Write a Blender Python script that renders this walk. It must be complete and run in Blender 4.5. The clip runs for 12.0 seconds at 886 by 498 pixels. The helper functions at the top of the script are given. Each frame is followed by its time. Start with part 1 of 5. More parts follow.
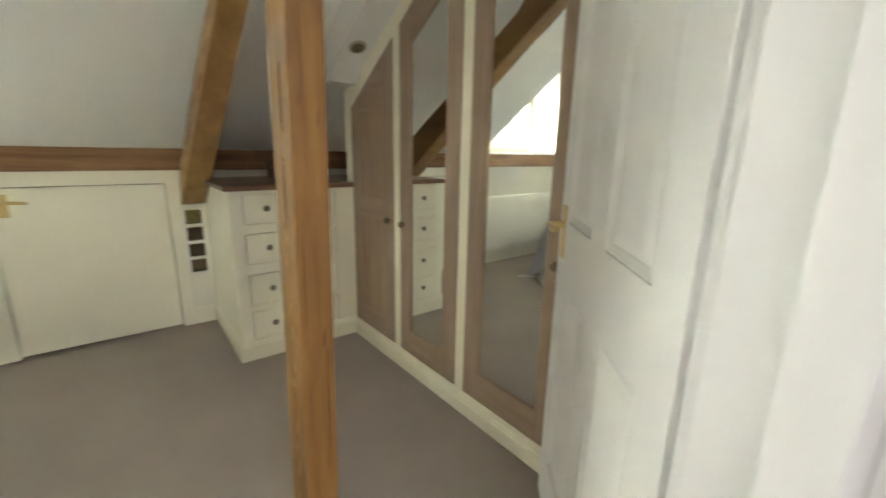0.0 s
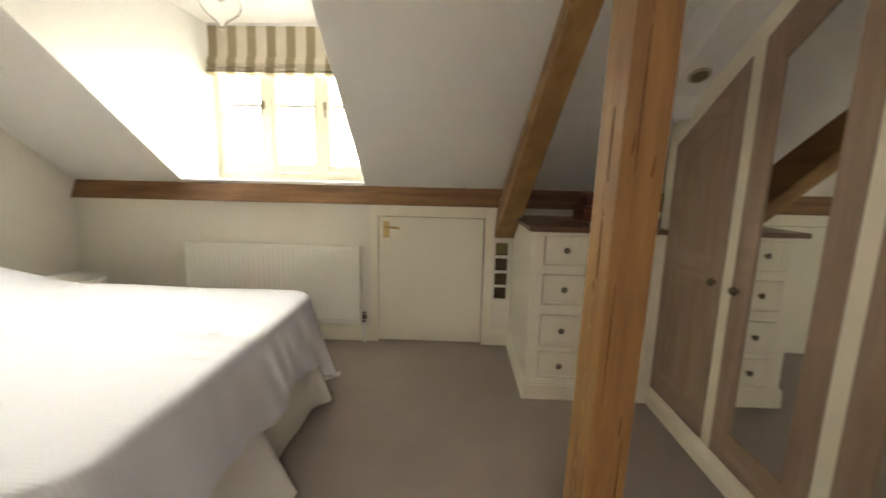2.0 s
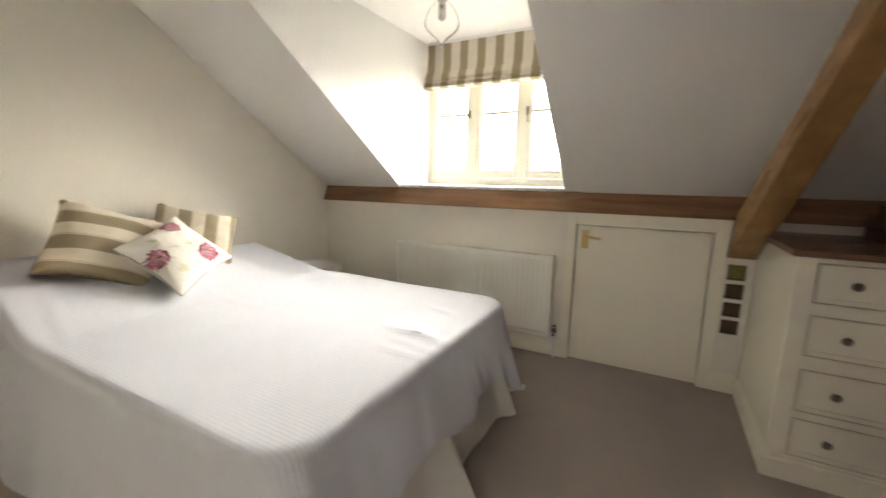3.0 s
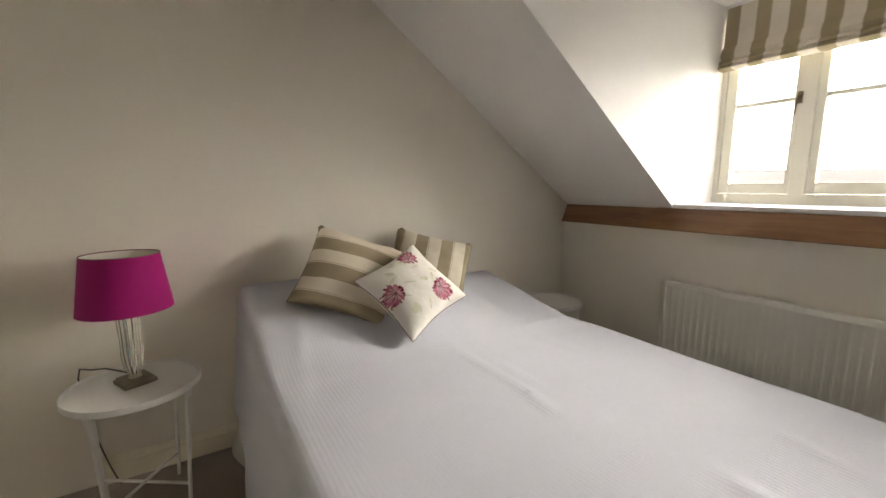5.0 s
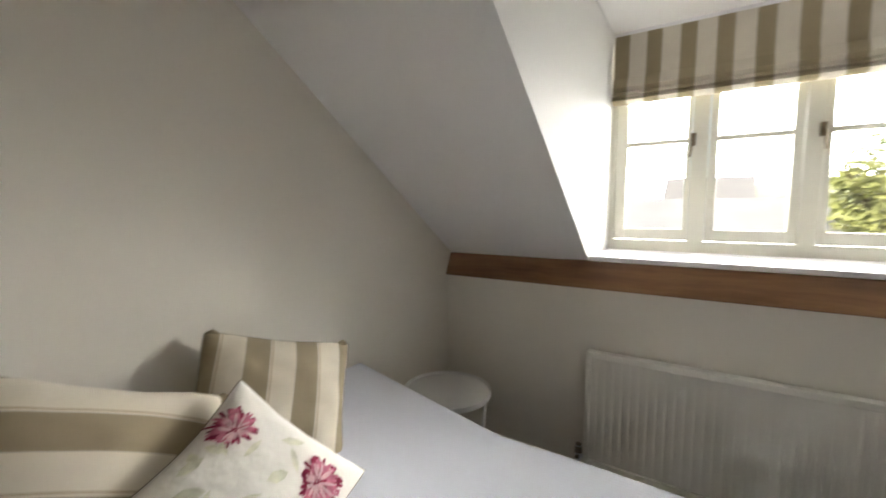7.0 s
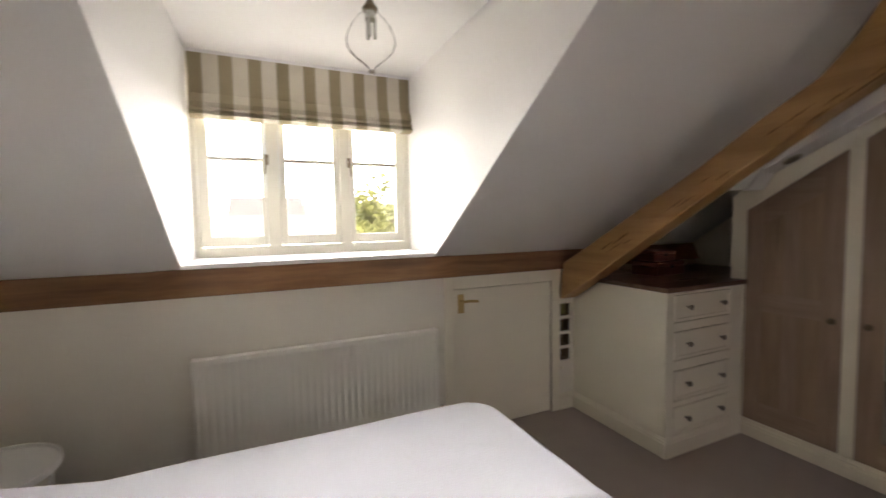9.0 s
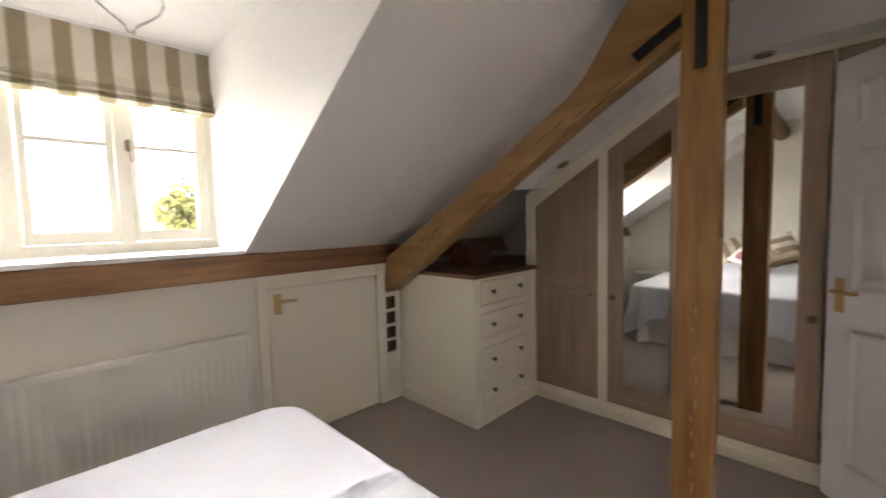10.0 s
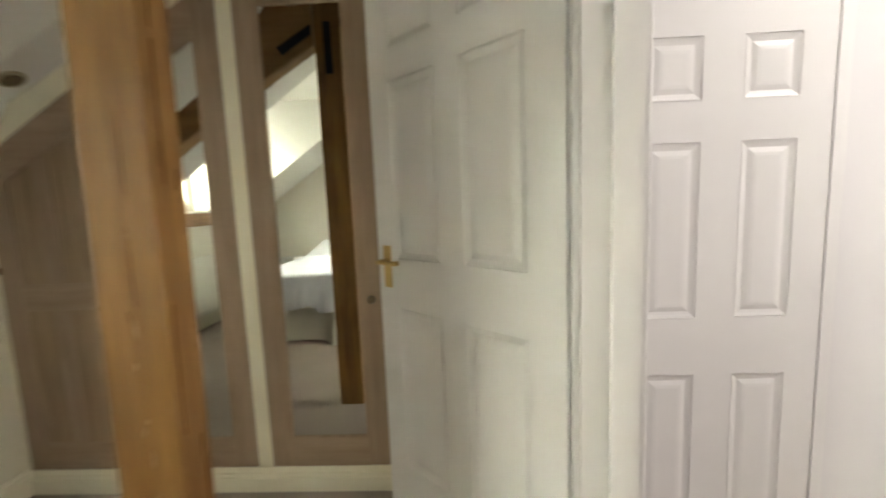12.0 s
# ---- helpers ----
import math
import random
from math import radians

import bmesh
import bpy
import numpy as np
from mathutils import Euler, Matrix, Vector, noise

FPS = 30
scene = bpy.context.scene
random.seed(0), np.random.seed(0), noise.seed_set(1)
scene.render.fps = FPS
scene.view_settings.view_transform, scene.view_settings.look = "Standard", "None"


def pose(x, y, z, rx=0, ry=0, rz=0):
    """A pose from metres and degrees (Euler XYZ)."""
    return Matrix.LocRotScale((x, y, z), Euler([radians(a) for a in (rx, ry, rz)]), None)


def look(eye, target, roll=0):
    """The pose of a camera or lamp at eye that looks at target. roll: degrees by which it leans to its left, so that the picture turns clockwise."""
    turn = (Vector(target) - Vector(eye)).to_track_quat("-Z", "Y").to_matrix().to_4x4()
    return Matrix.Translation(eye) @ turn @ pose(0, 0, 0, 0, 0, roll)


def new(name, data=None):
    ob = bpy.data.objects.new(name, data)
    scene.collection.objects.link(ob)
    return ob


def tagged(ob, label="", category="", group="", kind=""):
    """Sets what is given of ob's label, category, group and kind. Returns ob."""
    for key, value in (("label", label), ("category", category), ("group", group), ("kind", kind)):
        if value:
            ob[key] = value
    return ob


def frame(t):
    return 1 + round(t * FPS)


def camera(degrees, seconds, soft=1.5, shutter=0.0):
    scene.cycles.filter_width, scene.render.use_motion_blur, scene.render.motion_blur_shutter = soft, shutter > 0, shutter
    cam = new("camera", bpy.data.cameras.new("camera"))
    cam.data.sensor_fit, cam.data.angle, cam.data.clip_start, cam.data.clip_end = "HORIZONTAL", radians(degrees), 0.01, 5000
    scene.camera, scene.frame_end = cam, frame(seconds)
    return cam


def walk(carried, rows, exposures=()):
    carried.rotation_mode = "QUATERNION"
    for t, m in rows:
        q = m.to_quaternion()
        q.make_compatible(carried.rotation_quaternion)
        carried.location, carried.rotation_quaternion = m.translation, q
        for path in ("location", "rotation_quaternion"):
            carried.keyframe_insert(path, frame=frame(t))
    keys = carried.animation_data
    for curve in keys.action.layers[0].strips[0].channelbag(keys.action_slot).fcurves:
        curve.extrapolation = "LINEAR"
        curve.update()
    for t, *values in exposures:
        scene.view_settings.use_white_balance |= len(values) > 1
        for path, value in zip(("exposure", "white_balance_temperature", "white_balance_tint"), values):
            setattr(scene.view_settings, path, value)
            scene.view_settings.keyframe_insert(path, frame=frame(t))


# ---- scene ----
cam = camera(95.5, 12.0, shutter=0.4)
METRES, EYE, TILT, LEAN, TURN = 4.1, 1.5, 0.0, 0.0, -31.3
PATH = [
    (0, (-0.287, 1.047, 1.158), (0.922, 2.57, 0.69), 1.1),
    (0.1, (-0.297, 1.057, 1.162), (0.832, 2.643, 0.703), 1.0),
    (0.5, (-0.318, 1.108, 1.191), (0.511, 2.879, 0.773), 1.0),
    (1, (-0.285, 1.152, 1.25), (0.259, 3.04, 0.878), 1.0),
    (1.5, (-0.216, 1.207, 1.202), (0.046, 3.162, 0.872), 1.0),
    (2, (-0.29, 1.198, 1.193), (-0.351, 3.169, 0.862), 1.3),
    (2.5, (-0.279, 1.254, 1.19), (-0.813, 3.151, 0.853), 1.2),
    (3, (-0.373, 1.303, 1.212), (-1.304, 3.041, 0.875), 1.0),
    (3.5, (-0.515, 1.335, 1.262), (-1.748, 2.868, 0.906), 0.6),
    (3.7, (-0.568, 1.349, 1.255), (-1.901, 2.802, 0.923), 0.1),
    (5.3, (-1.087, 1.697, 1.28), (-2.771, 2.732, 0.974), 0.0),
    (5.5, (-1.187, 1.748, 1.308), (-2.854, 2.803, 0.981), 0.3),
    (6, (-1.481, 1.883, 1.343), (-3.065, 3.068, 1.045), 0.4),
    (6.5, (-1.688, 1.987, 1.362), (-3.08, 3.404, 1.127), 0.4),
    (7, (-1.81, 2.03, 1.398), (-2.887, 3.704, 1.208), 0.0),
    (7.2, (-1.856, 2.033, 1.371), (-2.741, 3.822, 1.23), 0.2),
    (8.8, (-1.925, 1.835, 1.351), (-1.269, 3.72, 1.227), -0.7),
    (9, (-1.901, 1.802, 1.347), (-1.094, 3.628, 1.225), -1.1),
    (9.5, (-1.818, 1.741, 1.328), (-0.687, 3.386, 1.202), -1.3),
    (10, (-1.752, 1.717, 1.306), (-0.338, 3.125, 1.17), -1.4),
    (10.5, (-1.606, 1.677, 1.29), (0.018, 2.832, 1.12), -1.6),
    (10.7, (-1.492, 1.64, 1.285), (0.194, 2.7, 1.1), -1.6),
    (11, (-1.333, 1.629, 1.277), (0.459, 2.493, 1.066), -1.7),
    (11.2, (-1.215, 1.606, 1.256), (0.636, 2.331, 1.034), -1.6),
    (11.5, (-1.03, 1.594, 1.23), (0.897, 2.075, 0.991), -1.7),
    (12, (-0.721, 1.466, 1.163), (1.264, 1.544, 0.932), -2.3),
]
K = 1.03
walk(cam, [(t, look(Vector(eye) * K, Vector(target) * K, roll)) for t, eye, target, roll in PATH],
     [(0, 2.72, 7700, -4), (1, 2.5, 8400, 3), (2, 2.15, 8600, 8), (2.5, 2.0, 8400, 10), (3.5, 1.7, 7700, 13), (5.5, 0.98, 7850, 15), (7, 1.12, 7200, 12),
      (9.5, 1.5, 7600, 18), (10.5, 2.08, 7400, 17), (11, 2.5, 7150, 9), (11.2, 2.58, 7600, 5), (12, 2.35, 8500, -2)])

# ---- light ----
world = bpy.data.worlds.new("sky")
scene.world = world
world.use_nodes = True
wn = world.node_tree
sky = wn.nodes.new("ShaderNodeTexSky")
sky.sky_type, sky.sun_disc, sky.sun_elevation, sky.sun_rotation = "NISHITA", False, radians(40), radians(150)
sky.air_density, sky.dust_density, sky.ozone_density = 1.0, 3.0, 1.0
wn.nodes["Background"].inputs["Strength"].default_value = 0.15
wn.links.new(sky.outputs[0], wn.nodes["Background"].inputs[0])
sun = new("sun", bpy.data.lights.new("sun", "SUN"))
sun.data.energy, sun.data.angle, sun.data.color = 5.0, radians(3), (1.0, 0.95, 0.88)
sun.matrix_world = look((-20, -30, 32), (0, 10, 0))


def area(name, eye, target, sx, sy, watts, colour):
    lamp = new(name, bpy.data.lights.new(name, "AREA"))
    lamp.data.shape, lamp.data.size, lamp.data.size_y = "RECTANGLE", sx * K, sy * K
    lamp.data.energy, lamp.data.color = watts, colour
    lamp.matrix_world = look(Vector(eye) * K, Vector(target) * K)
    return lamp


# glowing panel added behind the far trees, boosts the sky's light into the room
area("horizon_daylight", (12.0, 95.0, 31.0), (-1.4, 3.2, 1.0), 152.0, 70.0, 670000, (0.90, 0.95, 1.0))
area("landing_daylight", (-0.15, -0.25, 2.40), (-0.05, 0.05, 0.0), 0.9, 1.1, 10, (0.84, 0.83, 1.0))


# ---- materials ----
def material(name, colour, rough=0.6, metal=0.0, spec=0.5, var=0.06, scale=(3.0, 3.0, 3.0), fine=60.0, bump=0.05, dist=0.002, coat=0.0):
    m = bpy.data.materials.new(name)
    m.use_nodes = True
    n, l = m.node_tree.nodes, m.node_tree.links
    b = n["Principled BSDF"]
    b.inputs["Roughness"].default_value, b.inputs["Metallic"].default_value = rough, metal
    b.inputs["Specular IOR Level"].default_value, b.inputs["Coat Weight"].default_value = spec, coat
    tc = n.new("ShaderNodeTexCoord")
    mp = n.new("ShaderNodeMapping")
    mp.inputs["Scale"].default_value = scale
    l.new(tc.outputs["Object"], mp.inputs["Vector"])
    big = n.new("ShaderNodeTexNoise")
    big.inputs["Scale"].default_value, big.inputs["Detail"].default_value = 1.0, 4.0
    l.new(mp.outputs[0], big.inputs["Vector"])
    ramp = n.new("ShaderNodeMapRange")
    ramp.inputs["From Min"].default_value, ramp.inputs["From Max"].default_value = 0.3, 0.7
    ramp.inputs["To Min"].default_value, ramp.inputs["To Max"].default_value = 1 - var, 1 + var
    l.new(big.outputs[0], ramp.inputs["Value"])
    mul = n.new("ShaderNodeVectorMath")
    mul.operation = "SCALE"
    mul.inputs[0].default_value = colour
    l.new(ramp.outputs[0], mul.inputs["Scale"])
    l.new(mul.outputs[0], b.inputs["Base Color"])
    small = n.new("ShaderNodeTexNoise")
    small.inputs["Scale"].default_value, small.inputs["Detail"].default_value = fine, 3.0
    l.new(tc.outputs["Object"], small.inputs["Vector"])
    bp = n.new("ShaderNodeBump")
    bp.inputs["Strength"].default_value, bp.inputs["Distance"].default_value = bump, dist
    l.new(small.outputs[0], bp.inputs["Height"])
    l.new(bp.outputs[0], b.inputs["Normal"])
    return m


def timber(name, dark, light, rough, along, coarse=9.0, bump=0.15, knot=0.55, sway=0.45, each=0.0):
    """Wood whose grain runs along one axis, with streaks, pores and knots."""
    m = bpy.data.materials.new(name)
    m.use_nodes = True
    n, l = m.node_tree.nodes, m.node_tree.links
    b = n["Principled BSDF"]
    tc = n.new("ShaderNodeTexCoord")
    mp = n.new("ShaderNodeMapping")
    sc = [coarse, coarse, coarse]
    sc[along] = coarse * 0.09
    mp.inputs["Scale"].default_value = sc
    l.new(tc.outputs["Object"], mp.inputs["Vector"])
    warp = n.new("ShaderNodeTexNoise")
    warp.inputs["Scale"].default_value, warp.inputs["Detail"].default_value = 2.2, 2.0
    l.new(tc.outputs["Object"], warp.inputs["Vector"])
    add = n.new("ShaderNodeVectorMath")
    add.operation = "MULTIPLY_ADD"
    add.inputs[1].default_value = (sway, sway, sway)
    l.new(warp.outputs["Color"], add.inputs[0])
    l.new(mp.outputs[0], add.inputs[2])
    g = n.new("ShaderNodeTexNoise")
    g.inputs["Scale"].default_value, g.inputs["Detail"].default_value, g.inputs["Roughness"].default_value = 1.6, 7.0, 0.62
    l.new(add.outputs[0], g.inputs["Vector"])
    cr = n.new("ShaderNodeValToRGB")
    cr.color_ramp.elements[0].position, cr.color_ramp.elements[1].position = 0.25, 0.75
    cr.color_ramp.elements[0].color, cr.color_ramp.elements[1].color = (*dark, 1), (*light, 1)
    l.new(g.outputs[0], cr.inputs[0])
    k = n.new("ShaderNodeTexVoronoi")
    k.inputs["Scale"].default_value = 0.55
    l.new(add.outputs[0], k.inputs["Vector"])
    kr = n.new("ShaderNodeMapRange")
    kr.inputs["From Min"].default_value, kr.inputs["From Max"].default_value = 0.02, 0.16
    kr.inputs["To Min"].default_value, kr.inputs["To Max"].default_value = knot, 1.0
    l.new(k.outputs["Distance"], kr.inputs["Value"])
    mul = n.new("ShaderNodeVectorMath")
    mul.operation = "SCALE"
    l.new(cr.outputs[0], mul.inputs[0])
    l.new(kr.outputs[0], mul.inputs["Scale"])
    info = n.new("ShaderNodeObjectInfo")
    tone = n.new("ShaderNodeMapRange")
    tone.inputs["To Min"].default_value, tone.inputs["To Max"].default_value = 1 - each, 1 + each
    l.new(info.outputs["Random"], tone.inputs["Value"])
    own = n.new("ShaderNodeVectorMath")
    own.operation = "SCALE"
    l.new(mul.outputs[0], own.inputs[0])
    l.new(tone.outputs[0], own.inputs["Scale"])
    l.new(own.outputs[0], b.inputs["Base Color"])
    rr = n.new("ShaderNodeMapRange")
    rr.inputs["To Min"].default_value, rr.inputs["To Max"].default_value = rough + 0.12, rough - 0.08
    l.new(g.outputs[0], rr.inputs["Value"])
    l.new(rr.outputs[0], b.inputs["Roughness"])
    bp = n.new("ShaderNodeBump")
    bp.inputs["Strength"].default_value, bp.inputs["Distance"].default_value = bump, 0.004
    l.new(g.outputs[0], bp.inputs["Height"])
    l.new(bp.outputs[0], b.inputs["Normal"])
    return m


def striped(name, a, c, axis, period, duty, offset=0.0, rough=0.9, line=None, weave=420.0):
    """Woven cloth in two colours, striped along one axis."""
    m = material(name, a, rough, spec=0.15, var=0.05, scale=(8, 8, 8), fine=weave, bump=0.35, dist=0.0008)
    n, l = m.node_tree.nodes, m.node_tree.links
    b = n["Principled BSDF"]
    src = b.inputs["Base Color"].links[0].from_node
    tc = n.new("ShaderNodeTexCoord")
    sp = n.new("ShaderNodeSeparateXYZ")
    l.new(tc.outputs["Object"], sp.inputs[0])

    def mth(op, x, y):
        q = n.new("ShaderNodeMath")
        q.operation = op
        for i, v in enumerate((x, y)):
            if isinstance(v, (int, float)):
                q.inputs[i].default_value = v
            else:
                l.new(v, q.inputs[i])
        return q.outputs[0]

    f = mth("FLOORED_MODULO", mth("DIVIDE", mth("SUBTRACT", sp.outputs[axis], offset * K), period * K), 1.0)
    stripe = mth("LESS_THAN", f, duty)
    mix = n.new("ShaderNodeMix")
    mix.data_type = "RGBA"
    mix.inputs["A"].default_value, mix.inputs["B"].default_value = (*c, 1), (*a, 1)
    l.new(stripe, mix.inputs["Factor"])
    colour = mix.outputs["Result"]
    if line:
        near = mth("LESS_THAN", mth("ABSOLUTE", mth("SUBTRACT", mth("ABSOLUTE", mth("SUBTRACT", f, duty / 2), 0), duty / 2 + 0.045), 0), 0.012)
        mix2 = n.new("ShaderNodeMix")
        mix2.data_type = "RGBA"
        mix2.inputs["B"].default_value = (*line, 1)
        l.new(near, mix2.inputs["Factor"])
        l.new(colour, mix2.inputs["A"])
        colour = mix2.outputs["Result"]
    l.new(colour, src.inputs[0])
    return m


WALL = material("wall_paint", (0.82, 0.78, 0.69), 0.75, spec=0.3, var=0.02, scale=(0.8, 0.8, 0.8), fine=90, bump=0.06)
SLOPE = material("ceiling_paint", (0.84, 0.825, 0.80), 0.8, spec=0.25, var=0.02, scale=(0.8, 0.8, 0.8), fine=70, bump=0.07)
CREAM = material("cream_eggshell", (0.88, 0.833, 0.70), 0.42, spec=0.45, var=0.015, scale=(2, 2, 2), fine=120, bump=0.05, dist=0.001)
WHITE = material("white_satin", (0.80, 0.79, 0.80), 0.35, spec=0.5, var=0.015, scale=(2, 2, 2), fine=140, bump=0.04, dist=0.001)
HALLP = material("landing_paint", (0.77, 0.76, 0.78), 0.7, spec=0.3, var=0.015, scale=(1, 1, 1), fine=90, bump=0.05)
FRAME = material("window_paint", (0.62, 0.60, 0.51), 0.4, spec=0.45, var=0.02, scale=(3, 3, 3), fine=120, bump=0.05, dist=0.001)
CARPET = material("taupe_carpet", (0.41, 0.347, 0.31), 0.97, spec=0.08, var=0.07, scale=(1.6, 1.6, 1.6), fine=520, bump=1.0, dist=0.004)
OAKX = timber("oak_x", (0.13, 0.055, 0.022), (0.36, 0.19, 0.085), 0.5, 0)
OAKZ = timber("oak_z", (0.155, 0.066, 0.018), (0.39, 0.200, 0.060), 0.48, 2, 11.0)
OAKY = timber("oak_y", (0.24, 0.115, 0.040), (0.43, 0.243, 0.092), 0.5, 1, 8.0, 0.12, 0.6, 0.3)
LIMED = timber("limed_wood_z", (0.30, 0.205, 0.145), (0.43, 0.312, 0.228), 0.55, 2, 14, 0.1, 0.82)
BOARD = timber("limed_board_z", (0.28, 0.19, 0.125), (0.39, 0.275, 0.185), 0.55, 2, 12, 0.08, 0.85, 0.45, 0.12)
LIMEDY = timber("limed_wood_y", (0.30, 0.205, 0.145), (0.43, 0.312, 0.228), 0.55, 1, 14, 0.1, 0.82)
TOPW = timber("polished_worktop", (0.11, 0.05, 0.028), (0.24, 0.125, 0.075), 0.28, 0, 10, 0.05)
BOXW = timber("red_stained_wood", (0.08, 0.022, 0.012), (0.18, 0.055, 0.032), 0.45, 0, 12, 0.08)
MIRROR = material("mirror_silver", (0.86, 0.88, 0.86), 0.015, metal=1.0, var=0.0, bump=0.0)
BRASS = material("brass", (0.62, 0.45, 0.21), 0.32, metal=1.0, var=0.05, fine=200, bump=0.02)
PEWTER = material("pewter_knob", (0.20, 0.155, 0.108), 0.38, metal=1.0, var=0.1, scale=(30, 30, 30), fine=200, bump=0.03)
KNOB = material("dark_nickel", (0.24, 0.21, 0.165), 0.34, metal=1.0, var=0.1, scale=(20, 20, 20), fine=200, bump=0.03)
NICKEL = material("antique_nickel", (0.50, 0.45, 0.34), 0.3, metal=1.0, var=0.1, scale=(20, 20, 20), fine=200, bump=0.03)
CHROME = material("chrome", (0.62, 0.61, 0.58), 0.18, metal=1.0, var=0.0, bump=0.0)
IRON = material("black_iron", (0.022, 0.022, 0.024), 0.5, metal=0.4, var=0.2, scale=(20, 20, 20), fine=90, bump=0.2)
DARK = material("dark_hollow", (0.13, 0.095, 0.055), 0.9, spec=0.1, var=0.2, bump=0.1)
RAD = material("radiator_enamel", (0.90, 0.875, 0.80), 0.3, spec=0.5, var=0.01, fine=100, bump=0.02, dist=0.001)
LINEN = material("white_bedspread", (0.645, 0.66, 0.715), 0.92, spec=0.12, var=0.02, scale=(4, 4, 4), fine=260, bump=0.4, dist=0.002)
VALANCE = material("valance_cloth", (0.72, 0.70, 0.65), 0.92, spec=0.1, var=0.03, scale=(4, 4, 4), fine=300, bump=0.3, dist=0.001)
TABLE = material("white_powder_coat", (0.82, 0.81, 0.78), 0.38, spec=0.45, var=0.01, fine=200, bump=0.03, dist=0.001)
MAGENTA = material("magenta_fabric", (0.30, 0.006, 0.12), 0.75, spec=0.2, var=0.06, scale=(6, 6, 6), fine=500, bump=0.3, dist=0.0006)
SHADEIN = material("shade_lining", (0.80, 0.77, 0.68), 0.8, spec=0.2, var=0.02, bump=0.05)
BLACKC = material("black_flex", (0.02, 0.02, 0.02), 0.5, var=0.0, bump=0.0)
BLIND = striped("striped_blind_cloth", (0.31, 0.255, 0.165), (0.62, 0.565, 0.48), 0, 0.155, 0.46, -0.495, line=None, weave=300)
CUSHH = striped("cushion_cloth_across", (0.37, 0.305, 0.205), (0.76, 0.69, 0.57), 1, 0.148, 0.50, -0.08, line=(0.50, 0.40, 0.26))
CUSHV = striped("cushion_cloth_upright", (0.37, 0.305, 0.205), (0.76, 0.69, 0.57), 0, 0.141, 0.48, -0.103, line=(0.50, 0.40, 0.26))
PIPING = material("olive_piping", (0.24, 0.20, 0.13), 0.9, spec=0.1, var=0.1, scale=(30, 30, 30), fine=300, bump=0.2)
FLORAL = material("cream_cotton", (0.85, 0.82, 0.75), 0.9, spec=0.12, var=0.03, scale=(9, 9, 9), fine=13, bump=0.7, dist=0.012)
PETAL = material("rose_print", (0.25, 0.03, 0.065), 0.9, spec=0.1, var=0.45, scale=(60, 60, 60), fine=300, bump=0.1)
PETALP = material("pink_print", (0.52, 0.17, 0.235), 0.9, spec=0.1, var=0.3, scale=(60, 60, 60), fine=300, bump=0.1)
PETALW = material("pale_pink_print", (0.66, 0.42, 0.44), 0.9, spec=0.1, var=0.2, scale=(60, 60, 60), fine=300, bump=0.1)
LEAFP = material("green_print", (0.72, 0.705, 0.56), 0.9, spec=0.1, var=0.15, scale=(40, 40, 40), fine=300, bump=0.1)
GRASS = material("grass", (0.10, 0.15, 0.045), 0.95, spec=0.1, var=0.3, scale=(0.3, 0.3, 0.3), fine=6, bump=0.5, dist=0.05)
FOLIAGE = material("foliage", (0.20, 0.22, 0.08), 0.8, spec=0.2, var=0.4, scale=(1.5, 1.5, 1.5), fine=20, bump=0.3, dist=0.02)
SHAKE = material("shake_shadow", (0.12, 0.055, 0.022), 0.9, spec=0.1, var=0.1)
HAZY = material("distant_foliage", (0.13, 0.14, 0.07), 0.9, spec=0.1, var=0.2, scale=(0.1, 0.1, 0.1), fine=2)
BARK = material("bark", (0.12, 0.09, 0.06), 0.95, spec=0.1, var=0.3, scale=(4, 4, 4), fine=20, bump=0.8, dist=0.02)
STONE = material("pale_stone", (0.17, 0.155, 0.13), 0.9, spec=0.2, var=0.15, scale=(1, 1, 1), fine=12, bump=0.4, dist=0.02)
DARKSLATE = material("weathered_dark_slate", (0.085, 0.08, 0.078), 0.7, spec=0.3, var=0.2, scale=(1.2, 1.2, 1.2), fine=15, bump=0.4, dist=0.02)
SLATE = material("grey_slate", (0.15, 0.15, 0.155), 0.7, spec=0.3, var=0.2, scale=(1.2, 1.2, 1.2), fine=15, bump=0.4, dist=0.02)


def glassy(name, rough, tint, ior=1.5):
    m = bpy.data.materials.new(name)
    m.use_nodes = True
    b = m.node_tree.nodes["Principled BSDF"]
    b.inputs["Base Color"].default_value = (*tint, 1)
    b.inputs["Roughness"].default_value, b.inputs["Transmission Weight"].default_value, b.inputs["IOR"].default_value = rough, 1.0, ior
    return m


GLASS = glassy("clear_glass", 0.0, (0.97, 0.99, 0.98), 1.45)
THIN = glassy("thin_glass", 0.0, (0.99, 0.99, 0.99), 1.06)
CRYSTAL = glassy("lamp_glass", 0.03, (0.96, 0.97, 0.95), 1.5)

# ribs of the woven bedspread
_n, _l = LINEN.node_tree.nodes, LINEN.node_tree.links
_w = _n.new("ShaderNodeTexWave")
_w.wave_type, _w.bands_direction = "BANDS", "Y"
_w.inputs["Scale"].default_value, _w.inputs["Distortion"].default_value, _w.inputs["Detail"].default_value = 22.0, 0.8, 1.0
_l.new([x for x in _n if x.bl_idname == "ShaderNodeTexCoord"][0].outputs["Object"], _w.inputs["Vector"])
_b2 = _n.new("ShaderNodeBump")
_b2.inputs["Strength"].default_value, _b2.inputs["Distance"].default_value = 0.12, 0.003
_l.new(_w.outputs["Fac"], _b2.inputs["Height"])
_l.new([x for x in _n if x.bl_idname == "ShaderNodeBump"][0].outputs[0], _b2.inputs["Normal"])
_l.new(_b2.outputs[0], _n["Principled BSDF"].inputs["Normal"])


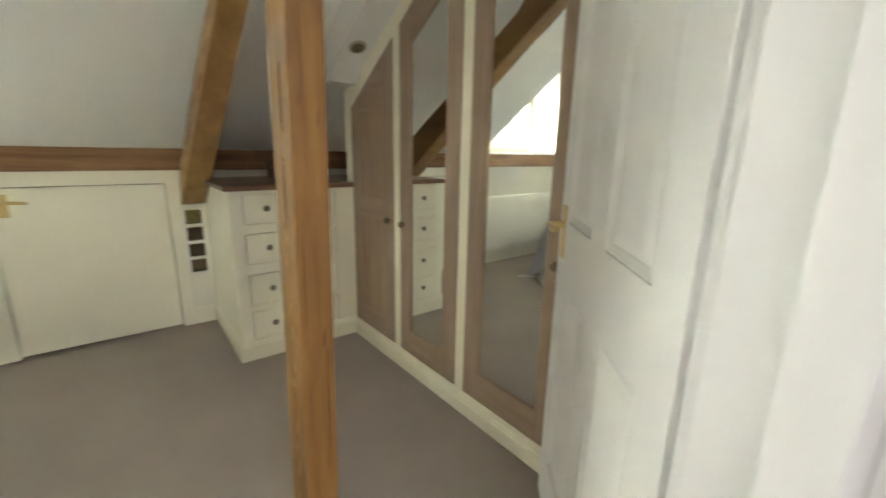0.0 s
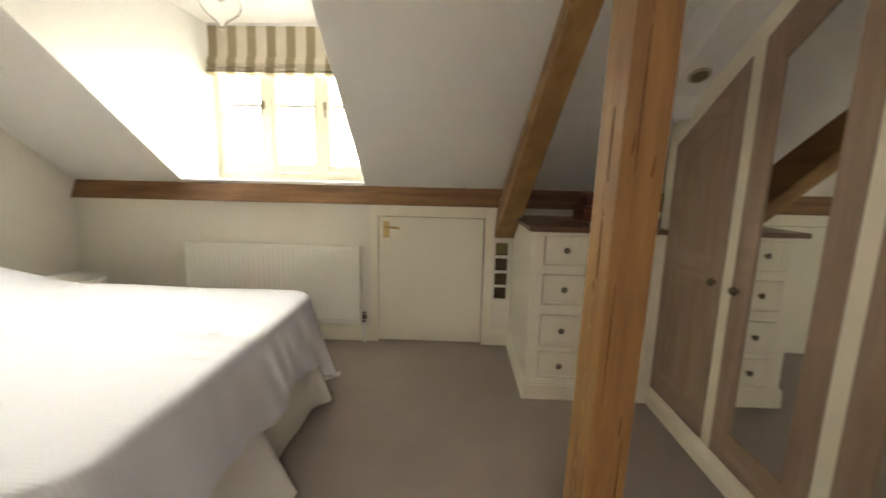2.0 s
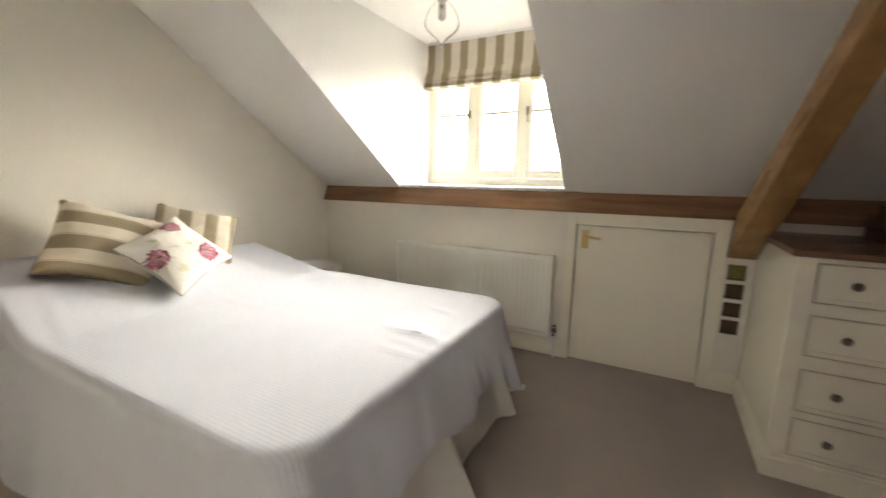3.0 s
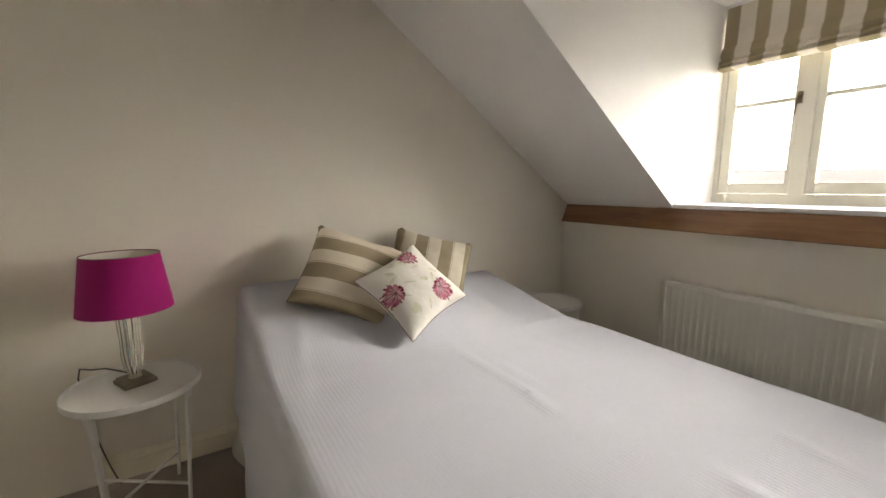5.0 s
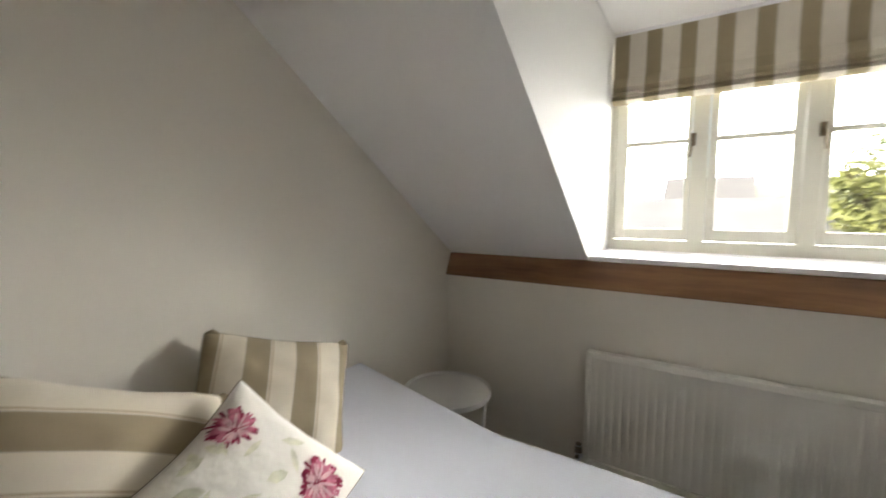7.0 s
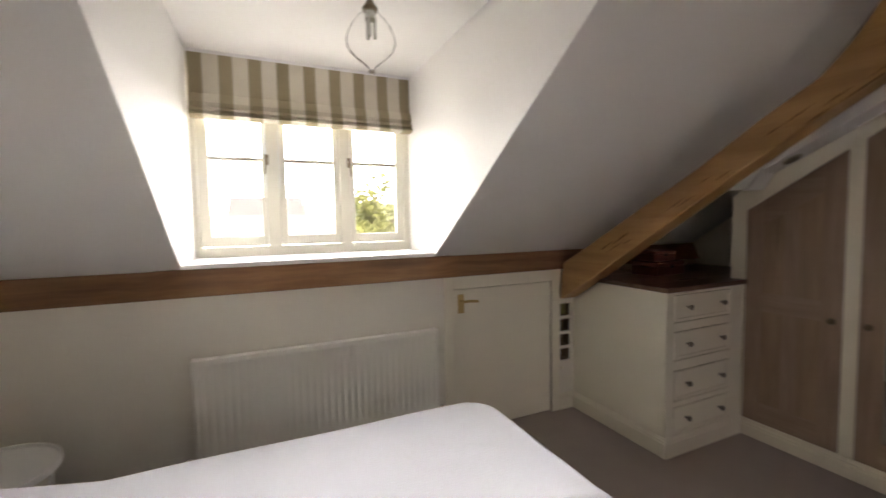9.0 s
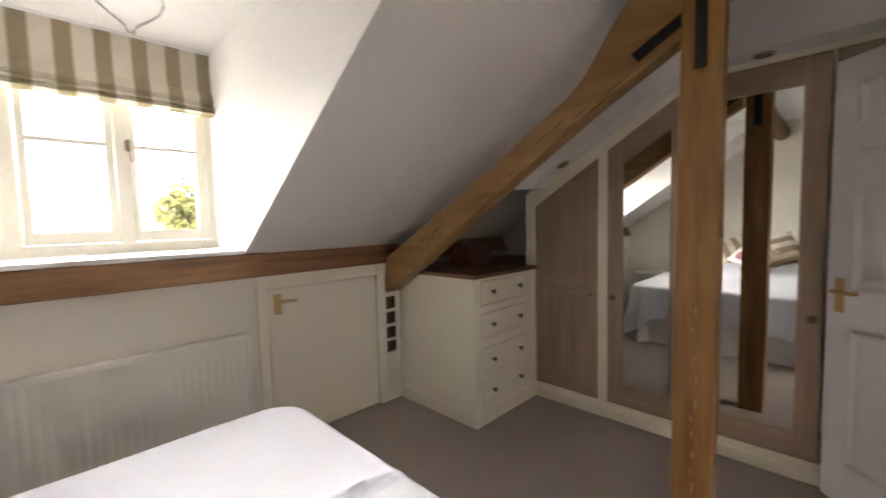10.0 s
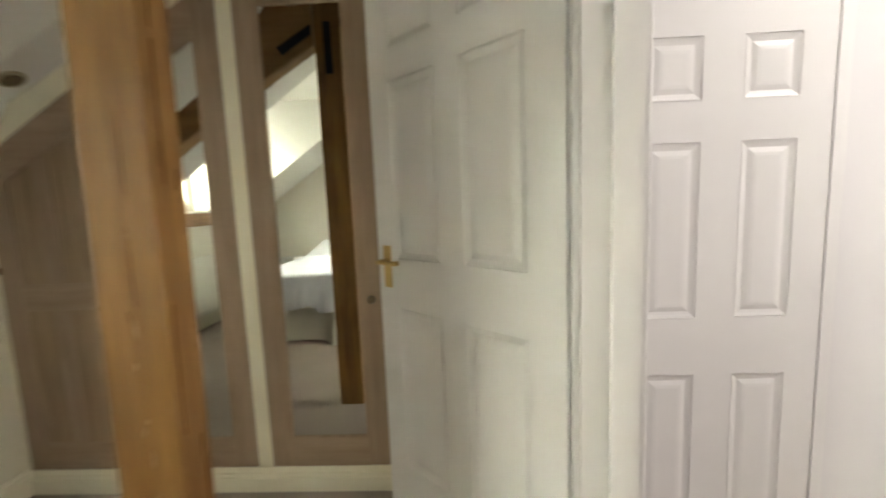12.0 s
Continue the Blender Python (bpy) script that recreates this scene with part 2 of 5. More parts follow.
# ---- builders ----
def B():
    return bmesh.new()


def box(bm, x0, x1, y0, y1, z0, z1, bevel=0.0):
    vs = [bm.verts.new((x, y, z)) for x in (x0, x1) for y in (y0, y1) for z in (z0, z1)]
    fs = [(0, 1, 3, 2), (4, 6, 7, 5), (0, 4, 5, 1), (2, 3, 7, 6), (0, 2, 6, 4), (1, 5, 7, 3)]
    faces = [bm.faces.new([vs[i] for i in f]) for f in fs]
    if bevel:
        edges = list({e for f in faces for e in f.edges})
        bmesh.ops.bevel(bm, geom=edges, offset=bevel, segments=2, affect="EDGES", profile=0.5)
    return bm


def prism(bm, pts, axis, a, b, bevel=0.0):
    """A flat outline drawn out along an axis from a to b; pts are in the other two axes, in order."""
    def at(p, q):
        v = [p[0], p[1]]
        v.insert(axis, q)
        return v
    lo = [bm.verts.new(at(p, a)) for p in pts]
    hi = [bm.verts.new(at(p, b)) for p in pts]
    k = len(pts)
    faces = [bm.faces.new(lo), bm.faces.new(hi[::-1])]
    for i in range(k):
        faces.append(bm.faces.new((lo[i], hi[i], hi[(i + 1) % k], lo[(i + 1) % k])))
    bmesh.ops.recalc_face_normals(bm, faces=faces)
    if bevel:
        bmesh.ops.bevel(bm, geom=list({e for f in faces for e in f.edges}), offset=bevel, segments=2, affect="EDGES", profile=0.5)
    return bm


def rod(bm, p, q, r, r2=None, n=12):
    p, q = Vector(p), Vector(q)
    r2 = r if r2 is None else r2
    d = (q - p).normalized()
    u = d.orthogonal().normalized()
    v = d.cross(u)
    ring = [[bm.verts.new(c + (u * math.cos(2 * math.pi * i / n) + v * math.sin(2 * math.pi * i / n)) * rr) for i in range(n)] for c, rr in ((p, r), (q, r2))]
    bm.faces.new(ring[0][::-1])
    bm.faces.new(ring[1])
    for i in range(n):
        bm.faces.new((ring[0][i], ring[0][(i + 1) % n], ring[1][(i + 1) % n], ring[1][i]))
    return bm


def lathe(bm, prof, n=32, c=(0, 0), sx=1.0, sy=1.0, close=False):
    rings = [[bm.verts.new((c[0] + r * sx * math.cos(2 * math.pi * i / n), c[1] + r * sy * math.sin(2 * math.pi * i / n), z)) for i in range(n)] for r, z in prof]
    pairs = list(zip(rings, rings[1:])) + ([(rings[-1], rings[0])] if close else [])
    for a, b in pairs:
        for i in range(n):
            bm.faces.new((a[i], a[(i + 1) % n], b[(i + 1) % n], b[i]))
    if not close:
        bm.faces.new(rings[0][::-1])
        bm.faces.new(rings[-1])
    return bm


def tube(bm, pts, r, n=8):
    for a, b in zip(pts, pts[1:]):
        rod(bm, a, b, r, n=n)
    return bm


ORIGIN = {}


def thing(name, base, label, category, group=""):
    e = new(name)
    e.location = Vector(base) * K
    ORIGIN[e] = Vector(base)
    return tagged(e, label, category, group)


def part(name, bm, mat, parent=None, label="", smooth=False, kind="", local=False):
    """One mesh object; its corners are given in the world (or, if local, from the thing's base)."""
    org = ORIGIN.get(parent, Vector((0, 0, 0)))
    me = bpy.data.meshes.new(name)
    bmesh.ops.recalc_face_normals(bm, faces=bm.faces)
    if not local:
        for v in bm.verts:
            v.co -= org
    for v in bm.verts:
        v.co *= K
    bm.to_mesh(me)
    bm.free()
    me.materials.append(mat)
    if smooth:
        me.shade_smooth()
        me.set_sharp_from_angle(angle=radians(40))
    ob = new(name, me)
    if parent:
        ob.parent = parent
        ORIGIN[ob] = org
    return tagged(ob, label, kind=kind)


def fixed(name, bm, mat, label="", smooth=False):
    """A piece of the setting."""
    ob = part(name, bm, mat, None, smooth=smooth, kind="structure")
    return tagged(ob, label, "building")


# ---- large structure ----
HEAD, SIDE, KNEE, DOORW = -3.08, 1.46, 4.06, 1.187
EAVE_Y, EAVE_Z, PITCH = 4.092, 1.152, 0.69
TOPZ, DORM_Z = 2.42, 2.365
CL, CR = -2.275, -0.945


def roof_z(y):
    return EAVE_Z + PITCH * (EAVE_Y - y)


def roof_y(z):
    return EAVE_Y - (z - EAVE_Z) / PITCH


b = B()
box(b, -3.3, 1.7, 1.045, 4.3, -0.12, 0.0)
box(b, -3.3, -1.05, 0.2, 1.045, -0.12, 0.0)
fixed("floor", b, CARPET, "taupe wool carpet, short pile, fitted wall to wall")

b = B()
box(b, HEAD - 0.15, HEAD, -1.6, 4.3, 0.0, 2.6)
fixed("wall_head", b, WALL, "plain wall painted warm off-white, behind the bed")
b = B()
box(b, SIDE, SIDE + 0.15, -1.6, 4.3, 0.0, 2.6)
fixed("wall_side", b, WALL, "plain painted wall behind the wardrobes")

# knee wall with the hatch and the small hollows
HX0, HX1, HZ = -0.905, -0.02, 1.025
DX0, DX1, DZ = -0.845, -0.087, 0.938
KNEE_LABEL = "low knee wall painted off-white under the sloping ceiling"
fixed("wall_knee", box(B(), HEAD, DX0 - 0.004, KNEE, KNEE + 0.2, 0.0, 1.02), WALL, KNEE_LABEL)
fixed("wall_knee", box(B(), DX0 - 0.004, DX1 + 0.004, KNEE, KNEE + 0.2, DZ + 0.004, 1.02), WALL, KNEE_LABEL)
fixed("wall_knee", box(B(), DX1 + 0.004, 0.0, KNEE, KNEE + 0.2, 0.0, 1.02), WALL, KNEE_LABEL)
fixed("wall_knee", box(B(), 0.088, SIDE, KNEE, KNEE + 0.2, 0.0, 1.02), WALL, KNEE_LABEL)
b = B()
zs = [(0.353, 0.440), (0.458, 0.545), (0.565, 0.655), (0.676, 0.767)]
edges_z = [0.0] + [v for p in zs for v in p] + [1.02]
for i in range(0, len(edges_z), 2):
    box(b, 0.0, 0.088, KNEE, KNEE + 0.2, edges_z[i], edges_z[i + 1])
fixed("wall_knee", b, WALL, "rails of wall between small square openings")
b = B()
box(b, DX0 - 0.05, DX1 + 0.05, KNEE + 0.201, KNEE + 0.22, 0.0, 1.02)
fixed("hatch_back", b, DARK, "dark board behind the low door")
b = B()
box(b, 0.0, 0.088, KNEE + 0.07, KNEE + 0.08, 0.353, 0.655)
for z0, z1 in zs:
    for bx in ((0.0, 0.0015, z0, z1), (0.0865, 0.088, z0, z1), (0.0015, 0.0865, z0, z0 + 0.0015), (0.0015, 0.0865, z1 - 0.0015, z1)):
        box(b, bx[0], bx[1], KNEE + 0.012, KNEE + 0.2, bx[2], bx[3])
fixed("hollow_back", b, DARK, "dark board behind the small square openings")

b = B()
rod(b, (0.012, KNEE, 0.305), (0.012, KNEE - 0.010, 0.305), 0.011, 0.009, 16)
fixed("wall_plug", b, CREAM, "small round cream plug in the knee wall", smooth=True)

# rough block added in the top opening; olive colour imitates greenish light there
GREENLIT = material("greenish_lit_olive", (0.26, 0.23, 0.09), 0.95, spec=0.05, var=0.25, scale=(30, 30, 30), fine=90, bump=1.0, dist=0.01)
fixed("hollow_filling", box(B(), 0.0, 0.088, KNEE + 0.05, KNEE + 0.2, 0.676, 0.767), GREENLIT, "olive block added in the top opening, greenish light put into its colour")

# wall plate
b = B()
prism(b, [(4.031, 1.02), (4.088, 1.148), (4.30, 1.148), (4.30, 1.02)], 0, HEAD, SIDE, 0.004)
fixed("wall_plate", b, OAKX, "long oak wall plate, brown and waxed, along the top of the knee wall")

# sloping ceiling, flat ceilings
b = B()
YT = roof_y(TOPZ)
for x0, x1 in ((HEAD, CL - 0.12), (CR + 0.12, SIDE)):
    prism(b, [(EAVE_Y + 0.1, EAVE_Z - 0.069), (YT, TOPZ), (YT, TOPZ + 0.16), (EAVE_Y + 0.1, EAVE_Z + 0.12)], 0, x0, x1)
fixed("ceiling_slope", b, SLOPE, "sloping ceiling of smooth white-painted plaster")
b = B()
YD = roof_y(DORM_Z)
prism(b, [(YD, DORM_Z), (YT, TOPZ), (YT, TOPZ + 0.14), (YD, TOPZ + 0.14)], 0, CL - 0.12, CR + 0.12)
box(b, CL - 0.12, CR + 0.12, YD, 4.75, DORM_Z, DORM_Z + 0.14)
fixed("ceiling_dormer", b, SLOPE, "flat white ceiling of the dormer")
b = B()
box(b, HEAD, SIDE, -1.6, YT, TOPZ, TOPZ + 0.14)
fixed("ceiling_flat", b, SLOPE, "flat white plaster ceiling")
b = B()
for x0, x1 in ((CL - 0.12, CL), (CR, CR + 0.12)):
    prism(b, [(EAVE_Y, EAVE_Z), (YD, DORM_Z), (4.75, DORM_Z), (4.75, EAVE_Z)], 0, x0, x1)
for v in b.verts:
    if abs(v.co.x - CR) < 0.001 and v.co.y < 3.0:
        v.co.x += 0.05
fixed("wall_dormer_cheeks", b, SLOPE, "white plaster cheeks of the dormer")
b = B()
box(b, CL - 0.12, CR + 0.12, 4.42, 4.72, 0.6, 1.135)
fixed("wall_dormer_front", b, SLOPE, "low wall under the dormer window")
b = B()
box(b, CL, CR, 4.083, 4.56, 1.15, 1.174, 0.004)
fixed("window_sill", b, WHITE, "white painted window board over the oak wall plate")

# roof outside, closes the place
b = B()
prism(b, [(EAVE_Y + 0.3, EAVE_Z - 0.2), (EAVE_Y + 0.3, EAVE_Z + 0.0), (2.2, 2.62), (2.2, 2.60)], 0, HEAD, CL - 0.2)
prism(b, [(EAVE_Y + 0.3, EAVE_Z - 0.2), (EAVE_Y + 0.3, EAVE_Z + 0.0), (2.2, 2.62), (2.2, 2.60)], 0, CR + 0.2, SIDE)
fixed("roof", b, SLATE, "slate roof outside")

# wall with the entrance
JX0, JX1, DH = -0.545, 0.203, 1.955
b = B()
box(b, -0.9, JX0 - 0.03, 1.045, DOORW, 0, TOPZ)
box(b, JX0 - 0.03, JX1 + 0.03, 1.045, DOORW, DH + 0.03, TOPZ)
box(b, JX1 + 0.03, SIDE, 1.045, DOORW, 0, TOPZ)
fixed("wall_entrance", b, WALL, "painted wall with the entrance doorway")
b = B()
box(b, -1.05, -0.9, 0.2, DOORW, 0, TOPZ)
box(b, HEAD, -1.05, 0.2, 0.35, 0, TOPZ)
fixed("wall_return", b, WALL, "plain painted wall beyond the entrance")
LINING = "white gloss door lining with its stop"
for x0, x1 in ((JX0 - 0.03, JX0), (JX1, JX1 + 0.03)):
    fixed("door_lining", box(B(), x0, x1, 1.045, DOORW, 0, DH + 0.03), WHITE, LINING)
fixed("door_lining", box(B(), JX0, JX1, 1.045, DOORW, DH, DH + 0.03), WHITE, LINING)
for x0, x1 in ((JX1 - 0.014, JX1 + 0.001), (JX0 - 0.001, JX0 + 0.014)):
    fixed("door_stop", box(B(), x0, x1, 1.060, 1.120, 0, DH), WHITE, "white gloss stop on the door lining")


def architrave(b, x0, x1, y, out, top, w=0.065, t=0.016):
    """A moulded surround in the plane y, standing out by t towards out (+1 or -1)."""
    for a0, a1 in ((x0 - w, x0), (x1, x1 + w)):
        box(b, a0, a1, *sorted((y, y + out * t)), 0, top + w, 0.004)
        m = (a0 + a1) / 2
        box(b, m - 0.012, m + 0.02, *sorted((y + out * t, y + out * (t + 0.006))), 0, top + w - 0.02, 0.002)
    box(b, x0, x1, *sorted((y, y + out * t)), top, top + w, 0.004)


b = B()
architrave(b, JX0 - 0.006, JX1 + 0.006, DOORW, 1, DH + 0.006)
architrave(b, JX0 - 0.006, JX1 + 0.006, 1.045, -1, DH + 0.006)
fixed("trim_entrance", b, WHITE, "white moulded architrave round the entrance")

# landing
b = B()
box(b, -1.05, 0.83, -1.6, 1.045, -0.31, -0.19)
fixed("floor_landing", b, CARPET, "taupe carpet on the landing, one step lower")
b = B()
box(b, JX0 - 0.1, JX1 + 0.1, 1.025, 1.045, -0.19, -0.004)
fixed("step_riser", b, WHITE, "white painted riser of the single step")
for q in ((0.64, 0.83, -1.6, 1.02), (0.31, 0.83, 1.021, 1.044), (-1.05, 0.64, -1.6, -1.45), (-1.05, -0.9, -1.45, 0.2)):
    fixed("wall_landing", box(B(), *q, -0.19, TOPZ), HALLP, "pale landing wall")


# ---- doors ----
def six_panel(parent, w, h, t, mat, st=0.105, mid=0.10, rows=((0.195, 0.789), (0.964, 1.549), (1.656, 1.817))):
    """A six-panel leaf in its own frame: x from the hinge, face at y = 0 and y = -t."""
    b = B()
    pw = (w - 2 * st - mid) / 2
    cols = [(st, st + pw), (st + pw + mid, w - st)]
    box(b, 0, w, -t + 0.007, -0.007, 0.006, h, 0.0)
    for y0, y1 in ((-0.007, 0.0), (-t, -t + 0.007)):
        for x0, x1 in ((0, st), (st + pw, st + pw + mid), (w - st, w)):
            box(b, x0, x1, y0, y1, 0.006, h)
        zz = [0.006] + [v for r in rows for v in r] + [h]
        for c in cols:
            for i in range(0, len(zz), 2):
                box(b, c[0], c[1], y0, y1, zz[i], zz[i + 1])
    part("leaf", b, mat, parent, local=True)
    for face, s in ((-0.007, 1), (-t + 0.007, -1)):
        for c in cols:
            for r in rows:
                b = B()
                x0, x1, z0, z1 = c[0] + 0.002, c[1] - 0.002, r[0] + 0.002, r[1] - 0.002
                ring = []
                for inset, lift in ((0, 0.0068), (0.010, 0.003), (0.020, 0.0006), (0.036, 0.005), (0.046, 0.006)):
                    ring.append([b.verts.new((x, face + s * lift, z)) for x, z in ((x0 + inset, z0 + inset), (x1 - inset, z0 + inset), (x1 - inset, z1 - inset), (x0 + inset, z1 - inset))])
                for p, q in zip(ring, ring[1:]):
                    for i in range(4):
                        b.faces.new((p[i], p[(i + 1) % 4], q[(i + 1) % 4], q[i]))
                b.faces.new(ring[-1])
                part("panel", b, mat, parent, local=True)


def lever(parent, x, z, y, s, tox, mat=BRASS, name="handle"):
    """A lever handle on a plate; s is the way out of the face, tox the way the lever points."""
    b = B()
    box(b, x - 0.02, x + 0.02, *sorted((y, y + s * 0.005)), z - 0.075, z + 0.075, 0.002)
    ob = part(name, b, mat, parent, "polished brass lever handle on a long plate", local=True)
    b = B()
    rod(b, (x, y + s * 0.005, z + 0.02), (x, y + s * 0.045, z + 0.02), 0.010, 0.008)
    tube(b, [(x, y + s * 0.045, z + 0.02), (x + tox * 0.03, y + s * 0.048, z + 0.023), (x + tox * 0.075, y + s * 0.047, z + 0.020), (x + tox * 0.105, y + s * 0.044, z + 0.024)], 0.0085, 10)
    part("lever", b, mat, ob, local=True, smooth=True)


entrance = thing("entrance_door", (0.219, 1.216, 0.012), "white six-panel door standing wide open into the bedroom", "door")
six_panel(entrance, 0.741, 1.935, 0.034, WHITE)
entrance.rotation_euler = (0, 0, radians(47.0))
lever(entrance, 0.741 - 0.055, 0.932, 0.0, 1, -1)
lever(entrance, 0.741 - 0.055, 0.932, -0.034, -1, -1)
for hz in (0.22, 1.76):
    b = B()
    rod(b, (-0.004, 0.004, hz - 0.04), (-0.004, 0.004, hz + 0.04), 0.006)
    part("hinge", b, WHITE, entrance, "white painted butt hinge", local=True, smooth=True)

landing = thing("landing_door", (0.622, 0.968, -0.184), "closed white six-panel door on the landing", "door")
six_panel(landing, 0.655, 1.925, 0.034, WHITE, 0.098, 0.125, ((0.195, 0.745), (0.938, 1.500), (1.626, 1.815)))
landing.rotation_euler = (0, 0, radians(-90))
b = B()
box(b, 0.606, 0.640, 0.245, 0.310, -0.19, 1.815, 0.004)
box(b, 0.600, 0.606, 0.262, 0.292, -0.19, 1.79, 0.002)
box(b, 0.606, 0.640, 0.310, 1.018, 1.747, 1.815, 0.004)
box(b, 0.606, 0.640, 0.972, 1.018, -0.19, 1.747, 0.004)
fixed("trim_landing", b, WHITE, "white architrave round the landing door")

# hatch in the knee wall
hatch = thing("hatch_door", (DX0, KNEE, 0), "low cream-painted flush door in the knee wall, shut", "door")
b = B()
box(b, DX0 + 0.003, DX1 - 0.003, KNEE - 0.001, KNEE + 0.03, 0.012, DZ - 0.003, 0.002)
part("leaf", b, CREAM, hatch)
b = B()
hx, hz = -0.789, 0.845
box(b, hx - 0.022, hx + 0.022, KNEE - 0.008, KNEE - 0.0022, hz - 0.06, hz + 0.06, 0.002)
hp = part("handle", b, BRASS, hatch, "polished brass lever handle")
b = B()
rod(b, (hx, KNEE - 0.008, hz + 0.018), (hx, KNEE - 0.045, hz + 0.018), 0.009)
tube(b, [(hx, KNEE - 0.045, hz + 0.018), (hx + 0.04, KNEE - 0.05, hz + 0.020), (hx + 0.10, KNEE - 0.046, hz + 0.014)], 0.0085, 10)
part("lever", b, BRASS, hp, smooth=True)
b = B()
box(b, HX0, DX0 - 0.003, KNEE - 0.016, KNEE, 0, HZ, 0.003)
box(b, DX1 + 0.003, HX1, KNEE - 0.016, KNEE, 0, HZ, 0.003)
box(b, DX0 - 0.003, DX1 + 0.003, KNEE - 0.016, KNEE, DZ + 0.003, HZ, 0.003)
fixed("trim_hatch", b, CREAM, "cream-painted architrave round the low door")


def skirting(b, p, q, n, h=0.115):
    """Skirting from p to q (plan points); n is the way into the room."""
    (x0, y0), (x1, y1) = p, q
    for t, z0, z1 in ((0.015, 0, h - 0.03), (0.010, h - 0.03, h - 0.008), (0.006, h - 0.008, h)):
        xa, xb = sorted((x0, x1)) if n[0] == 0 else sorted((x0, x0 + n[0] * t))
        ya, yb = sorted((y0, y1)) if n[1] == 0 else sorted((y0, y0 + n[1] * t))
        box(b, xa, xb, ya, yb, z0, z1)


b = B()
skirting(b, (HEAD, 1.2), (HEAD, KNEE), (1, 0))
skirting(b, (HEAD + 0.015, KNEE), (HX0, KNEE), (0, -1))
skirting(b, (HX1, KNEE), (0.105, KNEE), (0, -1))
skirting(b, (-1.05, DOORW), (JX0 - 0.08, DOORW), (0, 1))
fixed("baseboard", b, CREAM, "cream-painted moulded skirting board")

# bulkhead over the wardrobes
b = B()
prism(b, [(3.385, 1.520), (3.225, 1.515), (3.170, 1.604), (2.30, 2.062), (DOORW, 2.062), (DOORW, TOPZ - 0.002), (roof_y(TOPZ), TOPZ - 0.002), (3.385, roof_z(3.385) - 0.002)], 0, 0.655, 0.816, 0.0)
fixed("bulkhead", b, SLOPE, "white boxed bulkhead following the roof slope over the wardrobes")


# ---- oak frame ----
post = thing("oak_post", (0.084, 2.12, 0), "square honey-brown oak post with knots and fine cracks", "post")
b = B()
N = 14
prof = []
for i in range(N + 1):
    z = 2.405 * i / N
    j = [0.0015 * noise.noise(Vector((0.7 * k, 2.3 * z, 1.7))) for k in range(4)]
    prof.append([b.verts.new(v) for v in ((0.040 + j[0], 2.048 + j[1], z), (0.133 + j[2], 2.050 + j[1], z), (0.133 + j[2], 2.186 + j[3], z), (0.040 + j[0], 2.188 + j[3], z))])
for p, q in zip(prof, prof[1:]):
    for i in range(4):
        b.faces.new((p[i], p[(i + 1) % 4], q[(i + 1) % 4], q[i]))
b.faces.new(prof[0][::-1])
b.faces.new(prof[-1])
for v in b.verts:
    v.co.x += 0.016 * (v.co.z - 1.2)
    v.co.y += 0.004 * (1.2 - v.co.z)
long_edges = [e for e in b.edges if abs(e.verts[0].co.z - e.verts[1].co.z) > 0.1]
bmesh.ops.bevel(b, geom=long_edges, offset=0.006, segments=2, affect="EDGES", profile=0.5)
part("shaft", b, OAKZ, post)
rnd = random.Random(5)
for k in range(12):
    z0 = rnd.uniform(0.15, 1.85)
    h = rnd.uniform(0.015, 0.055)
    b = B()
    if k % 3:
        y = rnd.uniform(2.10, 2.14)
        prism(b, [(y - 0.0012, z0), (y + 0.0014, z0 + h * 0.3), (y + 0.004, z0 + h), (y + 0.001, z0 + h * 0.5)], 0, 0.0382, 0.0405)
    else:
        x = rnd.uniform(0.055, 0.12)
        prism(b, [(x - 0.0012, z0), (x + 0.0014, z0 + h * 0.3), (x + 0.003, z0 + h), (x + 0.0005, z0 + h * 0.5)], 1, 2.0462, 2.049)
    for v in b.verts:
        v.co.x += 0.016 * (v.co.z - 1.2)
        v.co.y += 0.004 * (1.2 - v.co.z)
    part("shake", b, SHAKE, post)
for face, q, za, zb in ((1, 0.071, 1.22, 1.50), (1, 0.072, 1.52, 1.82), (1, 0.0745, 1.86, 2.36), (0, 2.108, 0.98, 1.12), (0, 2.104, 1.22, 1.36), (1, 0.112, 0.30, 0.62), (1, 0.058, 0.70, 0.98)):
    b = B()
    m = (za + zb) / 2
    prism(b, [(q, za), (q + 0.0010, m), (q + 0.0006, zb), (q - 0.0005, m + 0.03)], face, *((2.0455, 2.049) if face else (0.0375, 0.0405)))
    for v in b.verts:
        v.co.x += 0.016 * (v.co.z - 1.2)
        v.co.y += 0.004 * (1.2 - v.co.z)
    part("crack", b, SHAKE, post, "long fine drying crack")

FILLER = material("pale_worn_grain", (0.46, 0.29, 0.15), 0.8, spec=0.2, var=0.2, scale=(40, 40, 40), fine=200, bump=0.2)
for k in range(13):
    z0 = 0.10 + 0.066 * k + rnd.uniform(-0.025, 0.025)
    h = rnd.uniform(0.012, 0.045)
    y = 2.116 + rnd.uniform(-0.010, 0.010)
    b = B()
    prism(b, [(y - 0.001, z0), (y + 0.0035, z0 + h * 0.35), (y + 0.001, z0 + h), (y - 0.003, z0 + h * 0.6)], 0, 0.0380, 0.0405)
    for v in b.verts:
        v.co.x += 0.016 * (v.co.z - 1.2)
        v.co.y += 0.004 * (1.2 - v.co.z)
    part("worn_spot", b, FILLER, post, "pale worn spot in the grain")

